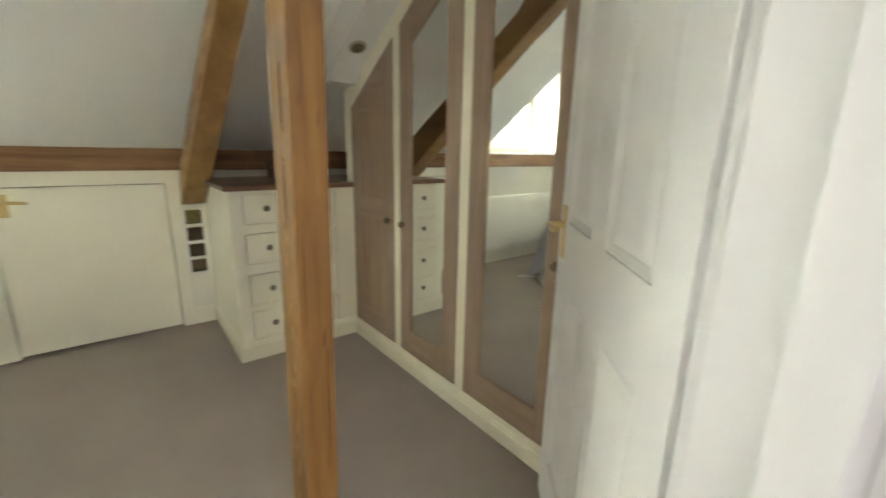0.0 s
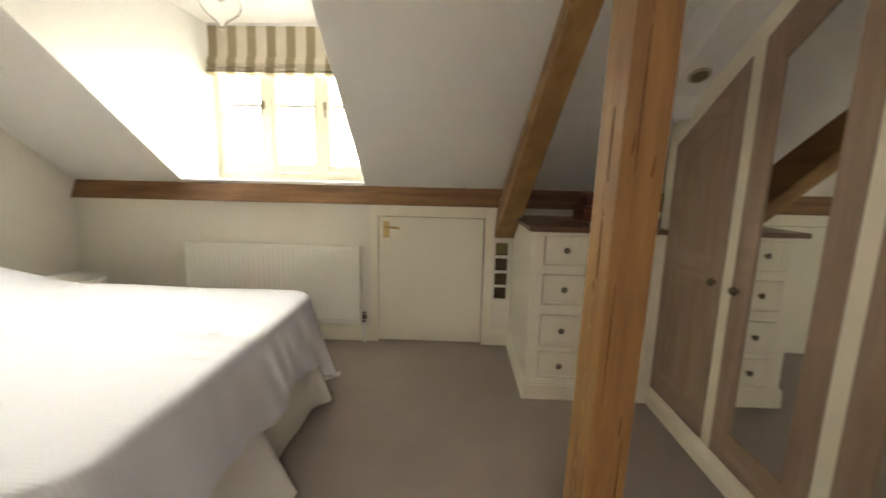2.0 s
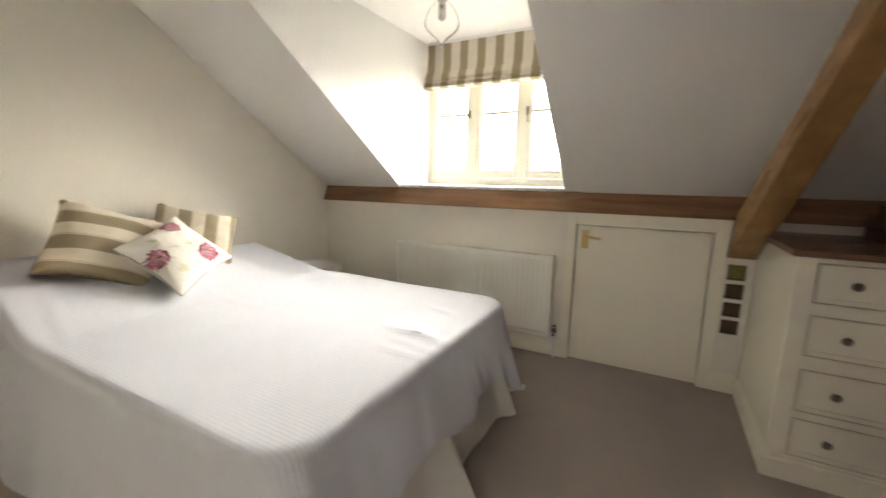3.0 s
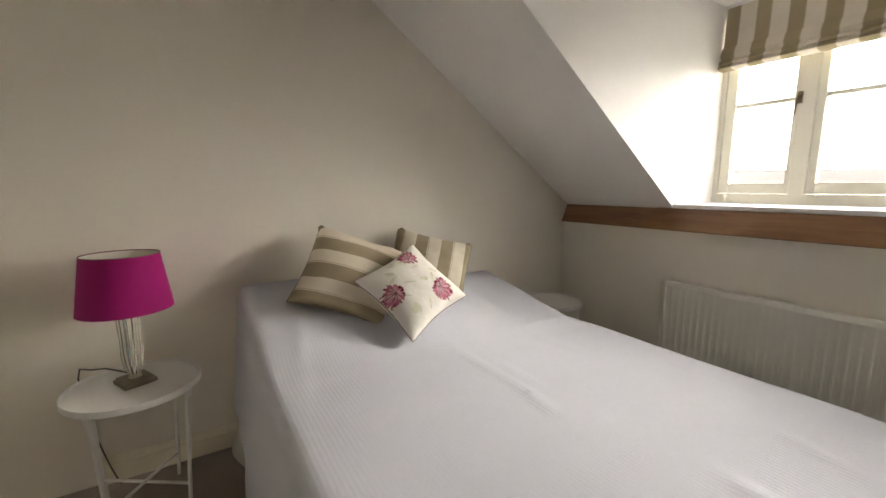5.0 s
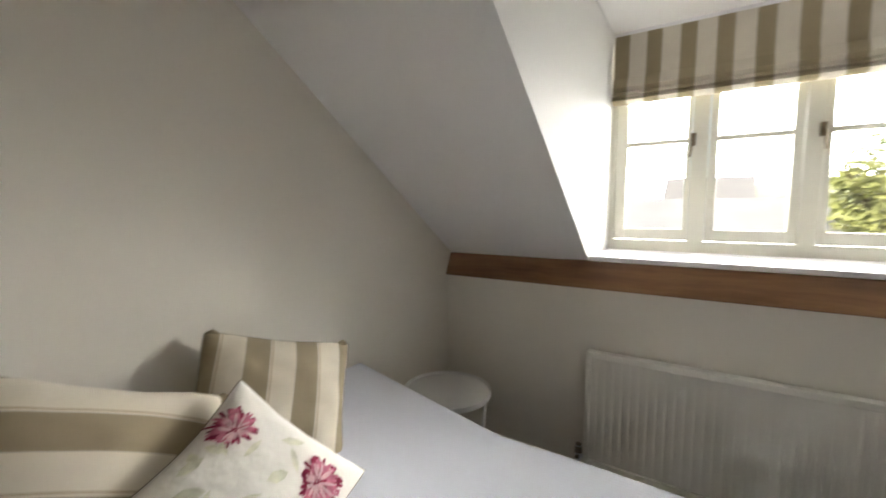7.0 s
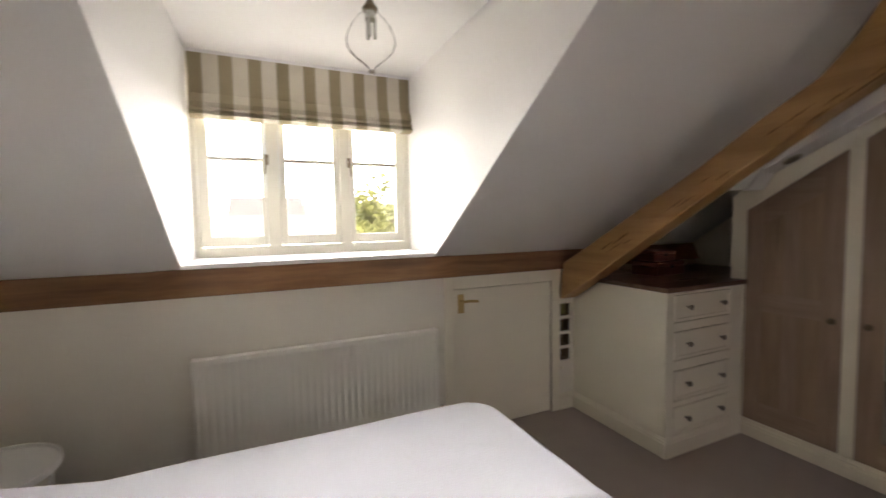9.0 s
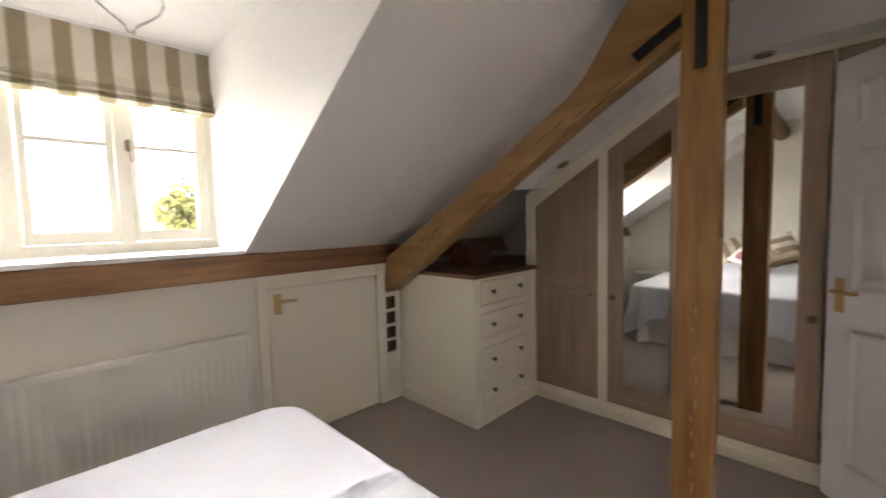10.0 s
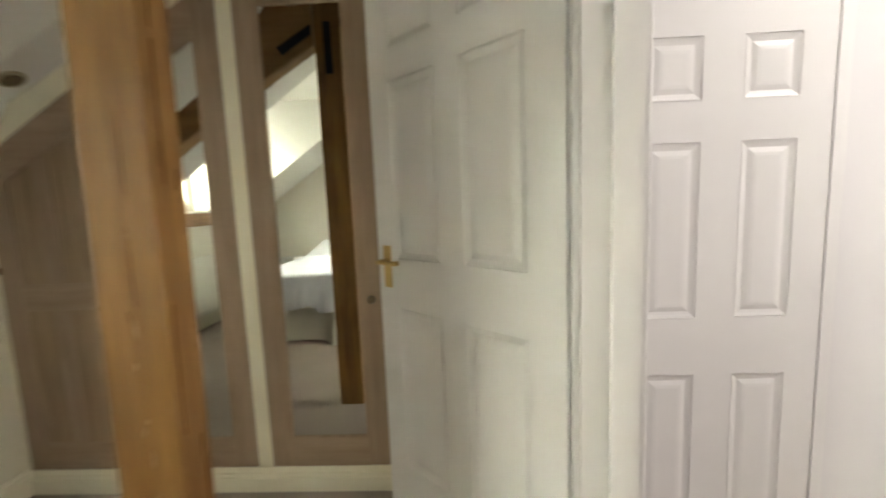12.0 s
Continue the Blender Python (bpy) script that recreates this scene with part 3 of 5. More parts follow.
brace = thing("oak_principal", (0.06, 4.0, 0.83), "curved honey-brown oak rafter rising from the wall plate to the post", "beam")
low = [(4.045, 0.815), (4.03, 0.808), (3.747, 0.99), (3.281, 1.308), (2.947, 1.538), (2.517, 1.812), (2.19, 2.0)]
up = [(2.19, 2.40), (2.36, 2.29), (2.47, 2.15), (2.58, 1.975), (2.66, 1.885), (2.85, 1.775), (3.11, 1.60), (3.45, 1.405), (3.88, 1.150), (4.045, 1.06)]


def lean(bm):
    """The rafter leans a little towards the wardrobes as it rises."""
    for v in bm.verts:
        v.co.x += (0.080 if v.co.x < 0.06 else 0.040) * (v.co.z - 0.95)
    return bm


b = B()
prism(b, low + up, 0, -0.005, 0.128, 0.007)
lean(b)
part("timber", b, OAKY, brace)
tie = thing("oak_tie", (0.085, 1.6, 2.1), "oak tie beam running from the head of the post", "beam")
b = B()
box(b, 0.045, 0.128, DOORW, 2.047, 2.10, 2.30, 0.006)
part("timber", b, OAKY, tie)
b = B()
box(b, 0.0385, 0.0445, 1.96, 2.097, 2.105, 2.145, 0.001)
part("strap", b, IRON, tie, "black iron strap")
part("strap", box(B(), 0.1342, 0.1400, 1.96, 2.097, 2.105, 2.145, 0.001), IRON, tie, "black iron strap")
b = B()
box(b, 0.03, 0.075, 4.012, 4.03, 0.835, 0.868)
part("mortice", b, DARK, brace)
for k in range(16):
    t = rnd.uniform(0.05, 0.9)
    y0 = 3.85 - 1.6 * t
    z0 = 1.03 + (3.85 - y0) * 0.60 + rnd.uniform(-0.02, 0.05)
    L = rnd.uniform(0.04, 0.16)
    b = B()
    prism(b, [(y0, z0), (y0 - L * 0.5, z0 + L * 0.3 - 0.003), (y0 - L, z0 + L * 0.6), (y0 - L * 0.5, z0 + L * 0.3 + 0.003)], 0, -0.0062, -0.003)
    lean(b)
    part("shake", b, SHAKE, brace)
for x0, x1 in ((-0.013, -0.0055), (0.134, 0.141)):
    b = B()
    prism(b, [(2.19, 2.10), (2.377, 1.995), (2.35, 1.955), (2.19, 2.05)], 0, x0, x1, 0.0015)
    lean(b)
    part("strap", b, IRON, brace, "black iron strap")
b = B()
box(b, 0.0410, 0.0475, 2.096, 2.136, 1.862, 2.20, 0.001)
part("post_strap", b, IRON, post, "black iron strap at the head of the post")
part("post_strap", box(B(), 0.1420, 0.1485, 2.096, 2.136, 1.862, 2.20, 0.001), IRON, post, "black iron strap at the head of the post")

purlin = thing("oak_purlin", (-1.0, 2.28, 2.2), "round-edged oak purlin under the ceiling", "beam")
b = B()
pr = []
for i in range(14):
    a = 2 * math.pi * i / 14
    pr.append((2.285 + 0.085 * math.cos(a), 2.275 + 0.085 * math.sin(a)))
prism(b, pr, 0, HEAD, -0.01)
prism(b, pr, 0, 0.135, 0.65)
part("log", b, OAKX, purlin, smooth=True)

# ---- window ----
win = thing("dormer_window", (-1.61, 4.56, 1.176), "cream-painted timber window with three casements", "window")
win["kind"] = "structure"
YW = 4.545
b = B()
box(b, CL, -2.248, YW, YW + 0.08, 1.176, DORM_Z)
box(b, -0.988, CR, YW, YW + 0.08, 1.176, DORM_Z)
box(b, -2.248, -0.988, YW, YW + 0.08, 1.176, 1.234)
box(b, -2.248, -0.988, YW, YW + 0.08, 2.30, DORM_Z)
box(b, -1.877, -1.803, YW, YW + 0.08, 1.234, 2.30)
box(b, -1.427, -1.360, YW, YW + 0.08, 1.234, 2.30)
part("window_frame", b, FRAME, win)
for (x0, x1), (g0, g1) in (((-2.245, -1.880), (-2.188, -1.902)), ((-1.800, -1.430), (-1.762, -1.468)), ((-1.357, -0.991), (-1.330, -1.040))):
    b = B()
    z0, z1, gz0, gz1 = 1.238, 2.296, 1.297, 2.24
    ya, yb = YW + 0.006, YW + 0.05
    box(b, x0, g0, ya, yb, z0, z1, 0.002)
    box(b, g1, x1, ya, yb, z0, z1, 0.002)
    box(b, g0, g1, ya, yb, z0, gz0, 0.002)
    box(b, g0, g1, ya, yb, gz1, z1, 0.002)
    box(b, g0, g1, ya + 0.006, yb - 0.006, 1.757, 1.779, 0.002)
    sash = part("casement", b, FRAME, win)
    for za, zb in ((gz0, 1.757), (1.779, gz1)):
        b = B()
        box(b, g0, g1, ya + 0.018, ya + 0.022, za, zb)
        p = part("pane", b, GLASS, sash)
        p.visible_shadow = False
for hx, s in ((-1.872, 1), (-1.368, -1)):
    b = B()
    box(b, hx - 0.012, hx + 0.012, YW - 0.012, YW, 1.735, 1.80, 0.003)
    rod(b, (hx, YW - 0.012, 1.775), (hx, YW - 0.032, 1.775), 0.008)
    tube(b, [(hx, YW - 0.032, 1.775), (hx - s * 0.006, YW - 0.034, 1.73), (hx - s * 0.012, YW - 0.028, 1.675)], 0.006)
    part("window_catch", b, PEWTER, win, "dull antique casement catch", smooth=True)

blind = thing("roman_blind", (-1.61, 4.48, 1.99), "olive and cream striped roman blind, raised, folded at its foot", "blind")
for name, pts in (("cloth", [(4.500, 2.345), (4.492, 2.345), (4.490, 2.22), (4.484, 2.12), (4.478, 2.085), (4.486, 2.085), (4.500, 2.10)]),
                  ("fold", [(4.506, 2.118), (4.468, 2.112), (4.450, 2.062), (4.468, 2.042), (4.506, 2.042)]),
                  ("fold", [(4.506, 2.040), (4.452, 2.037), (4.434, 2.016), (4.458, 2.008), (4.506, 2.008)]),
                  ("fold", [(4.506, 2.006), (4.444, 2.006), (4.426, 1.988), (4.450, 1.978), (4.506, 1.978)])):
    b = B()
    prism(b, pts, 0, -2.262, -0.948, 0.002)
    part(name, b, BLIND, blind)
b = B()
box(b, -2.264, -0.946, 4.495, 4.535, 2.335, DORM_Z, 0.002)
part("headrail", b, WHITE, blind)

pend = thing("pendant_lamp", (-1.50, 3.35, 1.95), "clear glass teardrop pendant lamp with a chrome holder", "lamp")
b = B()
rod(b, (-1.50, 3.35, 2.30), (-1.50, 3.35, DORM_Z), 0.035)
part("ceiling_rose", b, NICKEL, pend, smooth=True)
b = B()
rod(b, (-1.50, 3.35, 2.20), (-1.50, 3.35, 2.30), 0.004)
part("flex", b, NICKEL, pend, smooth=True)
b = B()
lathe(b, [(0.007, 2.205), (0.022, 2.178), (0.029, 2.170), (0.029, 2.158), (0.024, 2.156)], 20, (-1.50, 3.35))
part("cap", b, PEWTER, pend, "dull metal cap", smooth=True)
b = B()
rod(b, (-1.50, 3.35, 2.128), (-1.50, 3.35, 2.157), 0.020)
for k in range(3):
    ax, ay = -1.50 + 0.016 * math.cos(2.1 * k), 3.35 + 0.016 * math.sin(2.1 * k)
    rod(b, (ax, ay, 2.060), (ax, ay, 2.130), 0.0065, n=10)
part("holder", b, CHROME, pend, "chrome holder with three candle sleeves", smooth=True)
b = B()
prof = [(0.026, 2.157), (0.048, 2.135), (0.078, 2.095), (0.093, 2.055), (0.094, 2.035), (0.082, 2.010), (0.055, 1.985), (0.032, 1.966), (0.016, 1.950), (0.011, 1.940), (0.013, 1.932), (0.008, 1.924)]
lathe(b, prof + [(r - 0.0035, z + 0.001) for r, z in prof[:9][::-1]], 32, (-1.50, 3.35), close=True)
part("shade", b, THIN, pend, "clear glass teardrop shade", smooth=True)

for i, (sy, sz) in enumerate(((3.05, 1.664), (2.01, 2.060), (1.52, 2.060))):
    e = thing("ceiling_spotlight", (0.73, sy, sz), "small round downlight set in the white bulkhead", "lamp", "spotlights over the wardrobes")
    b = B()
    lathe(b, [(0.046, 0.0), (0.046, -0.004), (0.040, -0.008), (0.034, -0.006), (0.034, 0.0)], 24, (0, 0))
    part("rim", b, NICKEL, e, smooth=True, local=True)
    b = B()
    rod(b, (0, 0, -0.0065), (0, 0, -0.0075), 0.033, n=20)
    part("lens", b, PEWTER, e, local=True)
    if i == 0:
        e.rotation_euler = (radians(-28), 0, 0)

# ---- radiator ----
rad = thing("radiator", (-1.61, 4.02, 0.145), "cream enamelled panel radiator with upright flutes under the window", "radiator")
RX0, RX1, RZ0, RZ1 = -2.248, -0.972, 0.146, 0.722
b = B()
pts = []
nfl = 34
step = (RX1 - RX0 - 0.04) / nfl
pts.append((RX0 + 0.02, 4.0040))
for i in range(nfl):
    x = RX0 + 0.02 + i * step
    pts += [(x + step * 0.12, 4.0040), (x + step * 0.3, 4.0024), (x + step * 0.7, 4.0024), (x + step * 0.88, 4.0040)]
pts += [(RX1 - 0.02, 4.0040), (RX1 - 0.02, 4.012), (RX0 + 0.02, 4.012)]
lo = [b.verts.new((x, y, RZ0 + 0.03)) for x, y in pts]
hi = [b.verts.new((x, y, RZ1 - 0.03)) for x, y in pts]
for i in range(len(pts)):
    j = (i + 1) % len(pts)
    b.faces.new((lo[i], lo[j], hi[j], hi[i]))
part("fluted_panel", b, RAD, rad)
b = B()
box(b, RX0, RX0 + 0.02, 3.992, 4.045, RZ0, RZ1, 0.003)
box(b, RX1 - 0.02, RX1, 3.992, 4.045, RZ0, RZ1, 0.003)
box(b, RX0 + 0.02, RX1 - 0.02, 3.992, 4.010, RZ1 - 0.03, RZ1, 0.004)
box(b, RX0 + 0.02, RX1 - 0.02, 3.992, 4.010, RZ0, RZ0 + 0.03, 0.004)
box(b, RX0 + 0.02, RX1 - 0.02, 4.010, 4.045, RZ1 - 0.008, RZ1 - 0.004)
for i in range(42):
    x = RX0 + 0.03 + i * (RX1 - RX0 - 0.06) / 41
    box(b, x - 0.003, x + 0.003, 4.010, 4.045, RZ1 - 0.004, RZ1 - 0.002)
box(b, RX0 + 0.02, RX1 - 0.02, 4.012, 4.04, RZ0 + 0.03, RZ1 - 0.03)
part("casing", b, RAD, rad)
for vx in (RX0 - 0.03, RX1 + 0.028):
    b = B()
    rod(b, (vx, 4.02, 0.0), (vx, 4.02, 0.15), 0.0075)
    rod(b, (vx, 4.02, 0.15), (vx, 4.02, 0.225), 0.015)
    rod(b, (vx, 4.02, 0.17), (vx + (0.03 if vx < -2 else -0.03), 4.02, 0.17), 0.009)
    part("valve", b, WHITE, rad, "white valve and pipe", smooth=True)
    b = B()
    rod(b, (vx, 4.02, 0.185), (vx, 4.02, 0.232), 0.0175, 0.014, 14)
    rod(b, (vx, 4.02, 0.17), (vx, 3.995, 0.17), 0.010, 0.010, 10)
    part("valve_cap", b, PEWTER, rad, "dull metal valve cap", smooth=True)

# ---- chest of drawers ----
chest = thing("drawer_chest", (0.46, 3.68, 0), "cream-painted built-in chest of four drawers with moulded plinth", "chest of drawers")
CX0, CX1, CY0, CY1 = 0.12, 0.808, 3.32, KNEE
for x0, x1, ya, yb, nm in ((CX0, CX0 + 0.02, CY0, CY1, "side_panel"), (CX0 + 0.02, 0.183, CY0, CY0 + 0.02, "stile"), (0.690, CX1, CY0, CY0 + 0.02, "stile")):
    part(nm, box(B(), x0, x1, ya, yb, 0, 0.945), CREAM, chest)
rows_z = [(0.112, 0.279), (0.310, 0.491), (0.547, 0.716), (0.765, 0.925)]
rails = [0.0] + [v for p in rows_z for v in p] + [0.945]
for i in range(0, len(rails), 2):
    part("rail", box(B(), 0.183, 0.690, CY0, CY0 + 0.02, rails[i], rails[i + 1]), CREAM, chest)
b = B()
box(b, CX0 + 0.02, CX1, CY0 + 0.05, CY0 + 0.06, 0.02, 0.93)
part("carcass", b, CREAM, chest)
steps = ((0, 0), (0.016, 0), (0.016, 0.083), (0.012, 0.088), (0.011, 0.098), (0.006, 0.102), (0.004, 0.112), (0, 0.112))
part("plinth", prism(B(), [(CY0 - t, z) for t, z in steps], 0, CX0, CX1), CREAM, chest, "moulded plinth")
part("plinth", prism(B(), [(CX0 - t, z) for t, z in steps], 1, CY0 - 0.015, CY1 - 0.016), CREAM, chest, "moulded plinth")
for z0, z1 in rows_z:
    b = B()
    box(b, 0.188, 0.685, CY0 + 0.004, CY0 + 0.022, z0 + 0.005, z1 - 0.005)
    for x0, x1, za, zb in ((0.188, 0.211, z0 + 0.005, z1 - 0.005), (0.662, 0.685, z0 + 0.005, z1 - 0.005), (0.211, 0.662, z0 + 0.005, z0 + 0.024), (0.211, 0.662, z1 - 0.024, z1 - 0.005)):
        box(b, x0, x1, CY0 - 0.001, CY0 + 0.004, za, zb)
    d = part("drawer", b, CREAM, chest)
    for kx in (0.298, 0.600):
        b = B()
        zc = (z0 + z1) / 2 + 0.004
        rod(b, (kx, CY0 + 0.004, zc), (kx, CY0 - 0.016, zc), 0.006)
        rod(b, (kx, CY0 - 0.014, zc), (kx, CY0 - 0.020, zc), 0.012, 0.0165, 16)
        rod(b, (kx, CY0 - 0.020, zc), (kx, CY0 - 0.028, zc), 0.0165, 0.009, 16)
        part("knob", b, KNOB, d, "round dark antique nickel knob", smooth=True)
b = B()
prism(b, [(CX0 - 0.022, CY0 - 0.022), (0.8075, CY0 - 0.022), (0.8075, 3.397), (SIDE - 0.001, 3.397), (SIDE - 0.001, KNEE - 0.001), (CX0 - 0.022, KNEE - 0.001)], 2, 0.945, 0.972, 0.004)
tagged(part("worktop", b, TOPW), "polished reddish-brown wooden top on the chest of drawers", "worktop")


def keepsake(name, x, y, z, w, d, h, rz, lab):
    e = thing(name, (x, y, z), lab, "box", "boxes on the chest of drawers")
    e.rotation_euler = (0, 0, radians(rz))
    b = B()
    box(b, -w / 2, w / 2, -d / 2, d / 2, 0, h * 0.66, 0.004)
    part("body", b, BOXW, e, local=True)
    b = B()
    box(b, -w / 2 - 0.003, w / 2 + 0.003, -d / 2 - 0.003, d / 2 + 0.003, h * 0.68, h, 0.005)
    part("lid", b, BOXW, e, local=True)
    b = B()
    box(b, -0.012, 0.012, -d / 2 - 0.007, -d / 2 - 0.0035, h * 0.52, h * 0.8, 0.001)
    part("catch", b, IRON, e, local=True)


keepsake("wooden_box", 0.63, 3.78, 0.972, 0.30, 0.20, 0.092, 4, "large red-brown wooden box with lid on the chest top")
keepsake("wooden_box", 0.62, 3.79, 1.0642, 0.22, 0.15, 0.072, 2, "small red-brown wooden box stacked on a larger one")

# ---- wardrobe ----
WX = 0.81
ward = thing("wardrobe", (1.1, 2.4, 0), "fitted wardrobe with limed wood doors, mirrors and a cream frame", "wardrobe")


def wtop(y):
    return min(1.40 + 0.625 * (3.305 - y), 2.032)


def wouter(y):
    return min(1.50 + 0.53 * (3.36 - y), 2.062) + 0.004


b = B()
for y0, y1 in ((3.309, 3.395), (2.783, 2.845), (2.265, 2.325), (DOORW, 1.22)):
    prism(b, [(y0, 0.10), (y1, 0.10), (y1, wouter(y1)), (y0, wouter(y0))], 0, WX, WX + 0.03)
for y0, y1 in ((2.845, 3.309), (2.325, 2.783)):
    prism(b, [(y0, wtop(y0) + 0.003), (y1, wtop(y1) + 0.003), (y1, wouter(y1)), (y0, wouter(y0))], 0, WX, WX + 0.03)
box(b, WX, WX + 0.03, 1.22, 2.265, 2.035, 2.066)
box(b, WX, WX + 0.03, DOORW, 3.395, 0.085, 0.0995)
box(b, WX + 0.03, SIDE, 3.36, 3.375, 0, 1.6)
part("frame", b, CREAM, ward, "cream-painted frame")
b = B()
prism(b, [(WX, 0), (WX - 0.020, 0), (WX - 0.020, 0.060), (WX - 0.015, 0.064), (WX - 0.014, 0.076), (WX - 0.008, 0.080), (WX - 0.005, 0.0995), (WX, 0.0995)], 1, DOORW + 0.01, 3.303)
part("plinth", b, CREAM, ward, "cream-painted moulded plinth")


def wardrobe_door(y0, y1, kind, ky):
    """A framed door between y0 and y1; kind is 'mirror' or 'panel'."""
    z0 = 0.103
    y0, y1 = y0 + 0.002, y1 - 0.002
    s = 0.088
    X0, X1 = WX - 0.004, WX + 0.018
    b = B()
    top = lambda y: wtop(y) - 0.002
    prism(b, [(y0, z0), (y0 + s, z0), (y0 + s, top(y0 + s)), (y0, top(y0))], 0, X0, X1, 0.0012)
    prism(b, [(y1 - s, z0), (y1, z0), (y1, top(y1)), (y1 - s, top(y1 - s))], 0, X0, X1, 0.0012)
    door = part("door", b, LIMED, ward, "limed wood door, tall mirror in its frame" if kind == "mirror" else "limed wood door with sunk panels")
    rz = 0.225
    drop = 0.135
    b = B()
    part("rail", box(b, X0, X1, y0 + s, y1 - s, z0, rz), LIMEDY, door)
    b = B()
    drop = 0.125 if wtop(y0) > 2.03 and wtop(y1) > 2.03 else 0.145
    ts = [y0 + s, y1 - s]
    mid = 3.305 - (2.032 - 1.40) / 0.625
    if ts[0] < mid < ts[1]:
        ts.insert(1, mid)
    prism(b, [(t, top(t) - drop) for t in ts] + [(t, top(t)) for t in ts[::-1]], 0, X0, X1)
    if kind == "panel":
        part("rail", box(B(), X0, X1, y0 + s, y1 - s, 0.79, 0.90), LIMEDY, door)
    part("rail", b, LIMEDY, door)
    inner = [(y0 + s, rz), (y1 - s, rz)] + [(t, top(t) - drop) for t in ts[::-1]]
    b = B()
    if kind == "mirror":
        prism(b, inner, 0, X0 + 0.008, X0 + 0.012)
        part("mirror", b, MIRROR, door, "tall mirror glass")
        b = B()
        cy, cz = (y0 + y1) / 2, 1.0
        w = 0.006
        box(b, X0 + 0.001, X0 + 0.008, y0 + s, y0 + s + w, rz, top(y0 + s) - drop)
        box(b, X0 + 0.001, X0 + 0.008, y1 - s - w, y1 - s, rz, top(y1 - s) - drop)
        box(b, X0 + 0.001, X0 + 0.008, y0 + s + w, y1 - s - w, rz, rz + w)
        prism(b, [(t, top(t) - drop - w) for t in ts] + [(t, top(t) - drop) for t in ts[::-1]], 0, X0 + 0.001, X0 + 0.008)
        part("bead", b, LIMED, door)
    else:
        n = 4
        w = (y1 - y0 - 2 * s) / n
        for i in range(n):
            a, c = y0 + s + i * w + 0.001, y0 + s + (i + 1) * w - 0.001
            b = B()
            prism(b, [(a, rz), (c, rz), (c, top(c) - drop), (a, top(a) - drop)], 0, X0 + 0.0045, X0 + 0.014)
            part("board", b, BOARD, door)
        b = B()
        box(b, X0 + 0.0015, X0 + 0.0040, (y0 + y1) / 2 - 0.035, (y0 + y1) / 2 + 0.035, rz, 0.79)
        box(b, X0 + 0.0015, X0 + 0.0040, (y0 + y1) / 2 - 0.035, (y0 + y1) / 2 + 0.035, 0.90, top((y0 + y1) / 2) - drop)
        part("muntin", b, LIMED, door)
    b = B()
    rod(b, (X0, ky, 0.80), (X0 - 0.018, ky, 0.80), 0.007)
    rod(b, (X0 - 0.016, ky, 0.80), (X0 - 0.030, ky, 0.80), 0.018, 0.014, 16)
    part("knob", b, PEWTER, door, "round antique pewter knob", smooth=True)


wardrobe_door(2.845, 3.309, "panel", 2.885)
wardrobe_door(2.325, 2.783, "mirror", 2.742)
wardrobe_door(1.768, 2.265, "mirror", 1.81)
wardrobe_door(1.22, 1.76, "panel", 1.70)

# ---- bed ----
BX0, BX1, BY0, BY1, BZ = -3.05, -1.06, 1.83, 3.30, 0.590
bed = thing("double_bed", (-2.06, 2.56, 0), "double bed with a pale gathered valance under its white spread", "bed")
b = B()
box(b, BX0, BX1 - 0.05, BY0 + 0.04, BY1 - 0.04, 0.06, 0.50, 0.03)
part("mattress", b, VALANCE, bed)


def bed_top(x, y):
    """The height of the made bed: it rises over the pillows at its head."""
    u = max(0.0, min(1.0, (-2.32 - x) / 0.42))
    u = u * u * (3 - 2 * u)
    w = max(0.0, min(1.0, (-2.38 - x) / 0.72))
    k = max(0.0, min(1.0, (y - 2.55) / 0.45))
    u = u * (1 - k) + w * k * 0.92
    near = max(0.0, min(1.0, (-2.72 - x) / 0.28)) * max(0.0, min(1.0, (2.35 - y) / 0.28))
    return BZ + 0.145 * u + 0.07 * near * near * (3 - 2 * near) + 0.006 * noise.noise(Vector((x * 2.1, y * 2.1, 3)))


